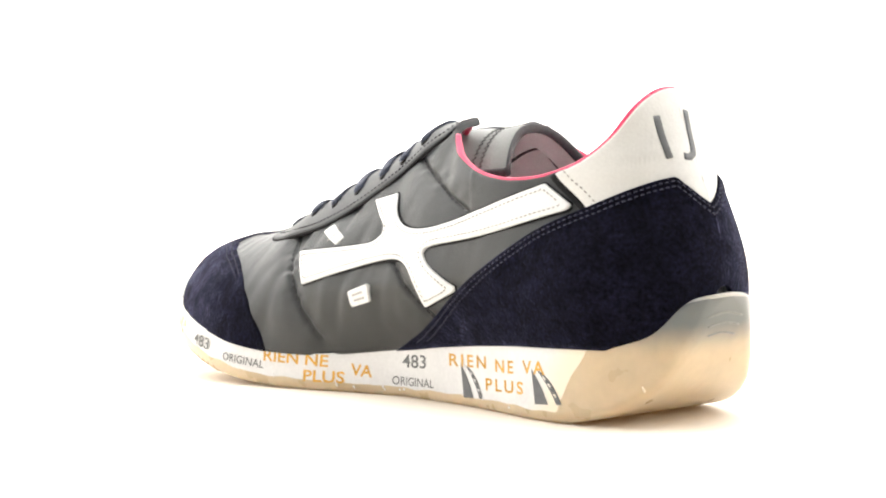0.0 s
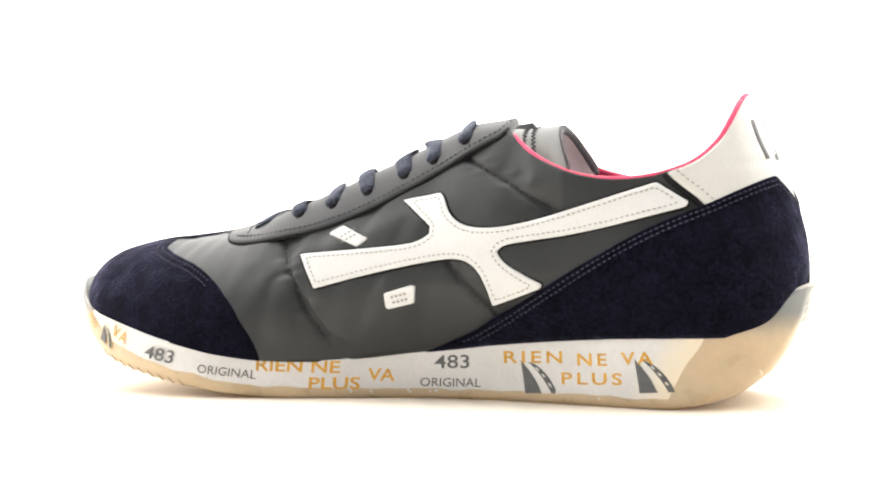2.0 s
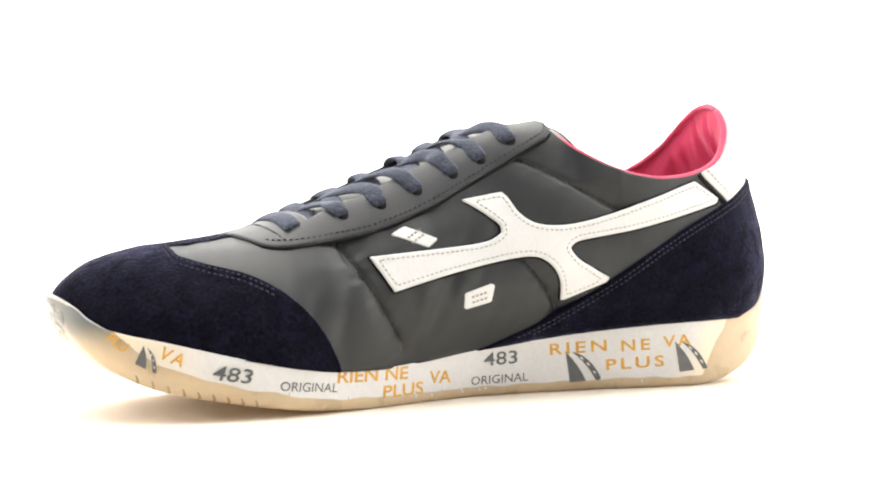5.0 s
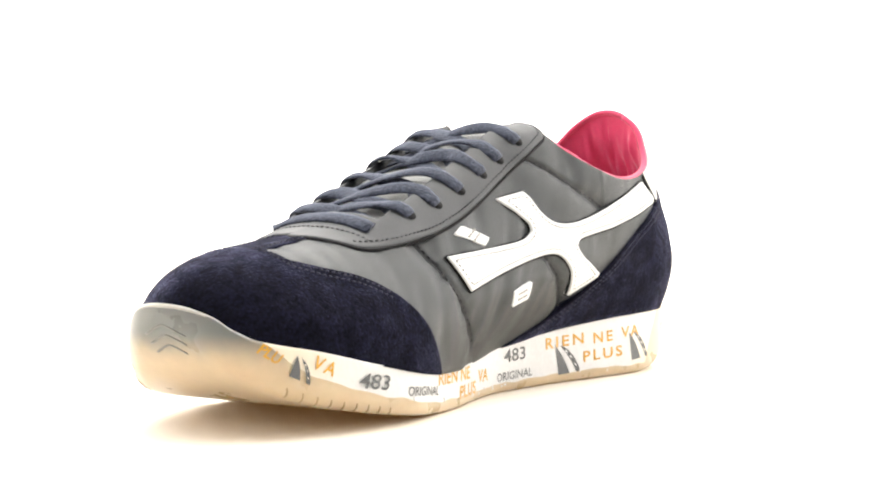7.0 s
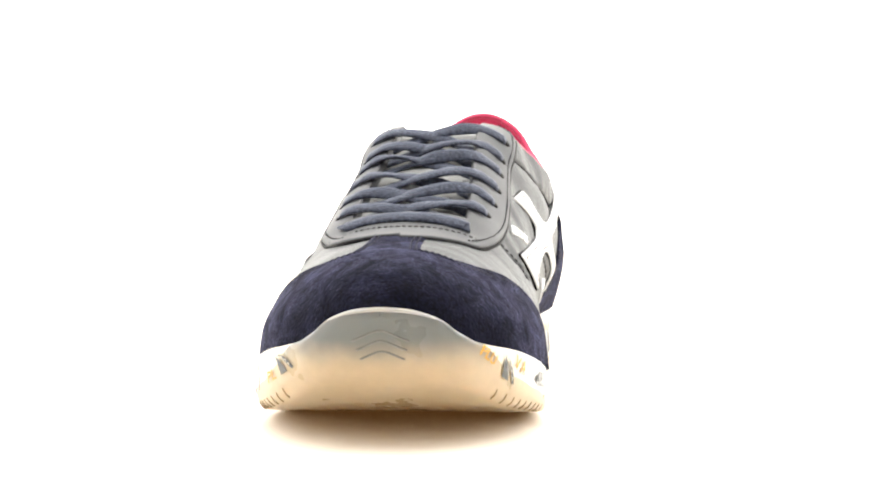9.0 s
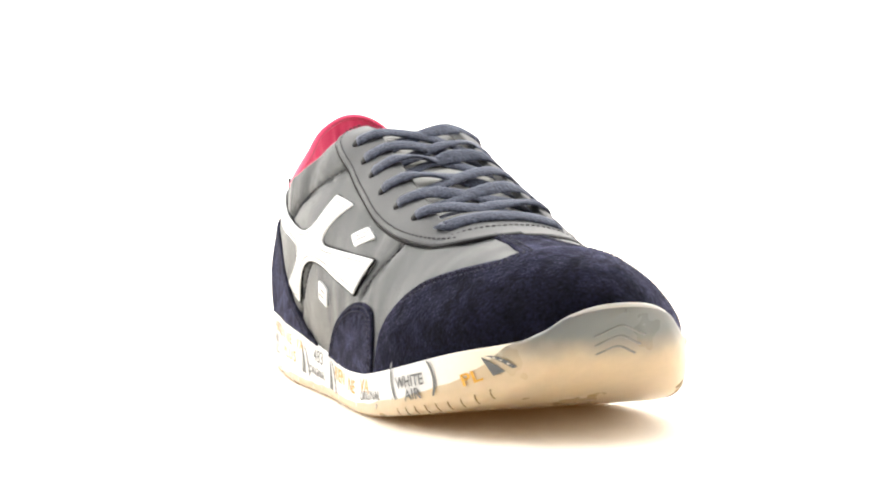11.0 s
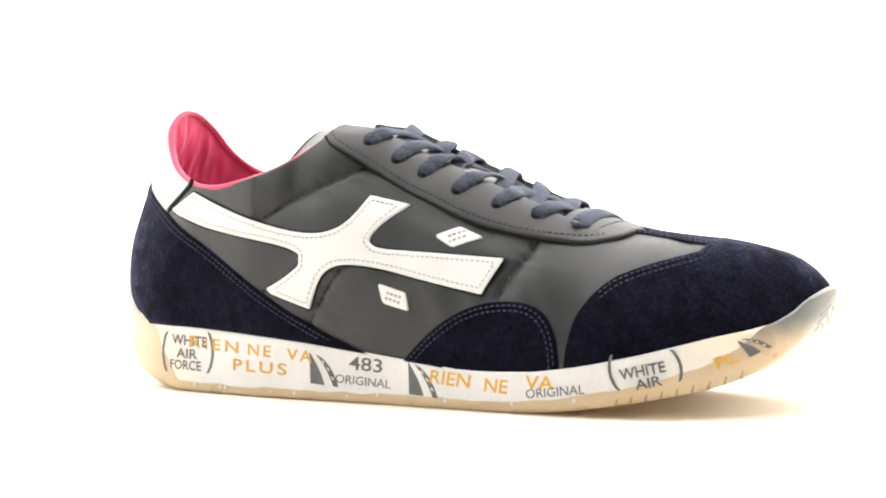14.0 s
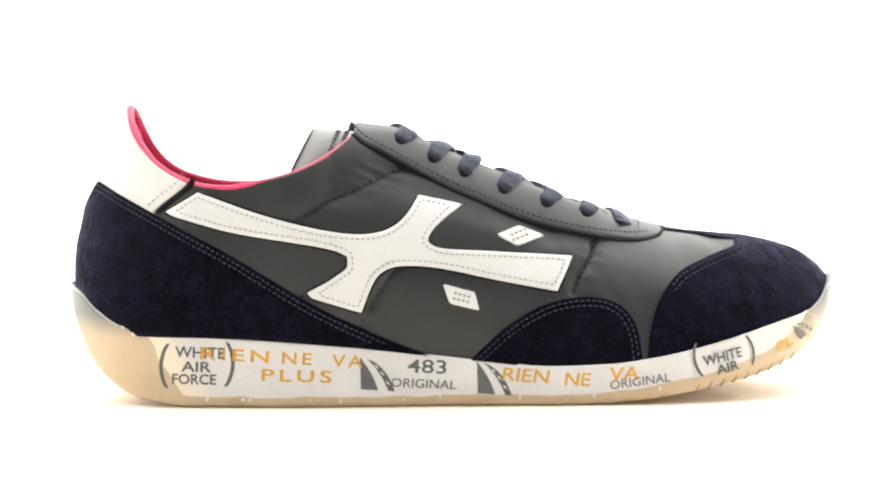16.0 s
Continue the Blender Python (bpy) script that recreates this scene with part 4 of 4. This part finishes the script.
lettering("VA", 6.7, 14.6, 9.1, A, INK_GOLD, -2, slant=0.05, spacing=1.0, bold=0.12, width=10.0)
lettering("RIEN", 6.4, -46.1, 17.2, A, INK_GOLD, 2, slant=0, spacing=1.3, bold=0.1, width=23.8)
lettering("NE", 6.4, -70.0, 17.3, A, INK_GOLD, 2, slant=0, spacing=1.3, bold=0.1, width=11.8)
lettering("VA", 6.4, -87.5, 18.5, A, INK_GOLD, 3, slant=0, spacing=1.3, bold=0.1, width=12.2)
lettering("PLUS", 6.2, -69.8, 10.2, A, INK_GOLD, 2, slant=0, spacing=1.3, bold=0.1, width=24.1)
lettering("VA", 6.4, 122.4, 23.5, A, INK_GOLD, -25, slant=0.1, spacing=1.3, bold=0.1, width=8.2)
sail(-45.7, 9.8, A, 1.1, 3)
sail(-91.4, 12.3, A, 1.1, 4)
sail(131.0, 23.5, A, 0.62, -28)
lettering("WHITE", 5.8, -92.4, 20.7, B, INK_GREY, -2, slant=0, spacing=1.0, bold=0.1, width=18.8)
lettering("AIR", 5.4, -93.8, 15.4, B, INK_GREY, -2, slant=0, spacing=1.0, bold=0.1, width=11.3)
lettering("FORCE", 5.4, -94.7, 10.7, B, INK_GREY, -1, slant=0, spacing=1.0, bold=0.1, width=16.7)
lettering("RIEN", 6.3, -79.3, 19.7, B, INK_GOLD, -3, slant=0, spacing=1.3, bold=0.1, width=25.7)
lettering("NE", 6.3, -56.1, 18.4, B, INK_GOLD, -3, slant=0, spacing=1.3, bold=0.1, width=11.1)
lettering("VA", 6.3, -37.4, 17.2, B, INK_GOLD, -3, slant=0, spacing=1.3, bold=0.1, width=11.5)
lettering("PLUS", 6.3, -56.3, 11.9, B, INK_GOLD, -2, slant=0, spacing=1.3, bold=0.1, width=26.1)
lettering("483", 7.2, -7.9, 14.9, B, INK_GREY, -3, slant=0, spacing=1.0, bold=0.07, width=14.5)
lettering("ORIGINAL", 4.7, -9.2, 8.6, B, INK_GREY, -3, slant=0.05, spacing=1.0, bold=0.02, width=24.1)
lettering("RIEN", 7, 28.7, 11.3, B, INK_GOLD, -4, slant=0.1, spacing=1.0, bold=0.1, width=17.7)
lettering("NE", 7, 47.8, 9.7, B, INK_GOLD, -2, slant=0.1, spacing=1.0, bold=0.1, width=9.8)
lettering("VA", 7, 65.1, 11.7, B, INK_GOLD, 2, slant=0.1, spacing=1.0, bold=0.1, width=10.6)
lettering("ORIGINAL", 4.7, 71.0, 8.9, B, INK_GREY, 7, slant=0.05, spacing=1.0, bold=0.02, width=22.6)
lettering("WHITE", 5.4, 102.5, 17.2, B, INK_GREY, 12, slant=0, spacing=1.0, bold=0.1, width=15.6)
lettering("AIR", 5, 104.6, 13.1, B, INK_GREY, 12, slant=0, spacing=1.0, bold=0.1, width=9.1)
lettering("PL", 5.4, 129.3, 20.6, B, INK_GOLD, 22, slant=0, spacing=1.0, bold=0.1, width=7.2)
sail(-29.0, 12.5, B, 1.05, -4)
sail(14.4, 10.5, B, 1.05, -4)
sail(136.1, 25.5, B, 0.6, 28)
bracket(-107.8, 16.1, B, 1, 0.98, -3)
bracket(-79.5, 16.3, B, -1, 0.98, -3)
bracket(91.1, 16.1, B, 1, 0.75, 12)
bracket(115.3, 19.8, B, -1, 0.68, 14)
lettering("PLU", 5.0, 139.5, 28.6, A, INK_GOLD, -38, 0.85)

# mark on the heel tab, plain bars
def heel_point(y, z):
    lo, hi = float(back(z)), -90.0
    for _ in range(40):
        x = (lo + hi) / 2
        c = float(centre(x, z))
        lo, hi = (x, hi) if float(half(x, z, y < c)) < abs(y - c) else (lo, x)
    return np.array([lo, y, z])


for line in ([(14.5, 104.7), (14.4, 90.3)], [(1.3, 106.8), (4.0, 93.6), (5.0, 91.6), (7.0, 90.6), (9.2, 91.0)]):
    q, m = [], []
    for (y0, z0), (y1, z1) in zip(line[:-1], line[1:]):
        for k in np.linspace(0, 1, 8 if z0 - z1 > 5 else 3):
            y, z = y0 + (y1 - y0) * k, z0 + (z1 - z0) * k
            n = np.cross(heel_point(y + 0.5, z) - heel_point(y - 0.5, z), heel_point(y, z + 0.5) - heel_point(y, z - 0.5))
            n = n / np.linalg.norm(n) * (-1 if n[0] > 0 else 1)
            q.append(heel_point(y, z) + n * 1.35)
            m.append(n)
    keep = [0] + [i for i in range(1, len(q)) if np.linalg.norm(q[i] - q[i - 1]) > 1e-4]
    part("tab_mark", *sweep(np.array(q)[keep], np.array(m)[keep], 2.7, 0.5, 8), INK_GREY, upper, "dark grey bar printed on the heel tab")


def motions():
    """The shoe turns evenly on the spot."""
    walk(sneaker, [(t, pose(0, 0, 0, 0, 0, turn)) for t, turn in TURNS])


TURNS = [(0, 131.79), (1, 146.23), (2, 160.68), (3, 175.25), (4.1, 191.28), (5.2, 207.35), (6.4, 224.88), (7.2, 236.69), (8, 248.50), (8.8, 259.67), (9.7, 272.23), (10.8, 288.01), (11.9, 303.79), (13, 319.49), (14, 333.76), (15, 348.10), (16, 362.45)]
motions()
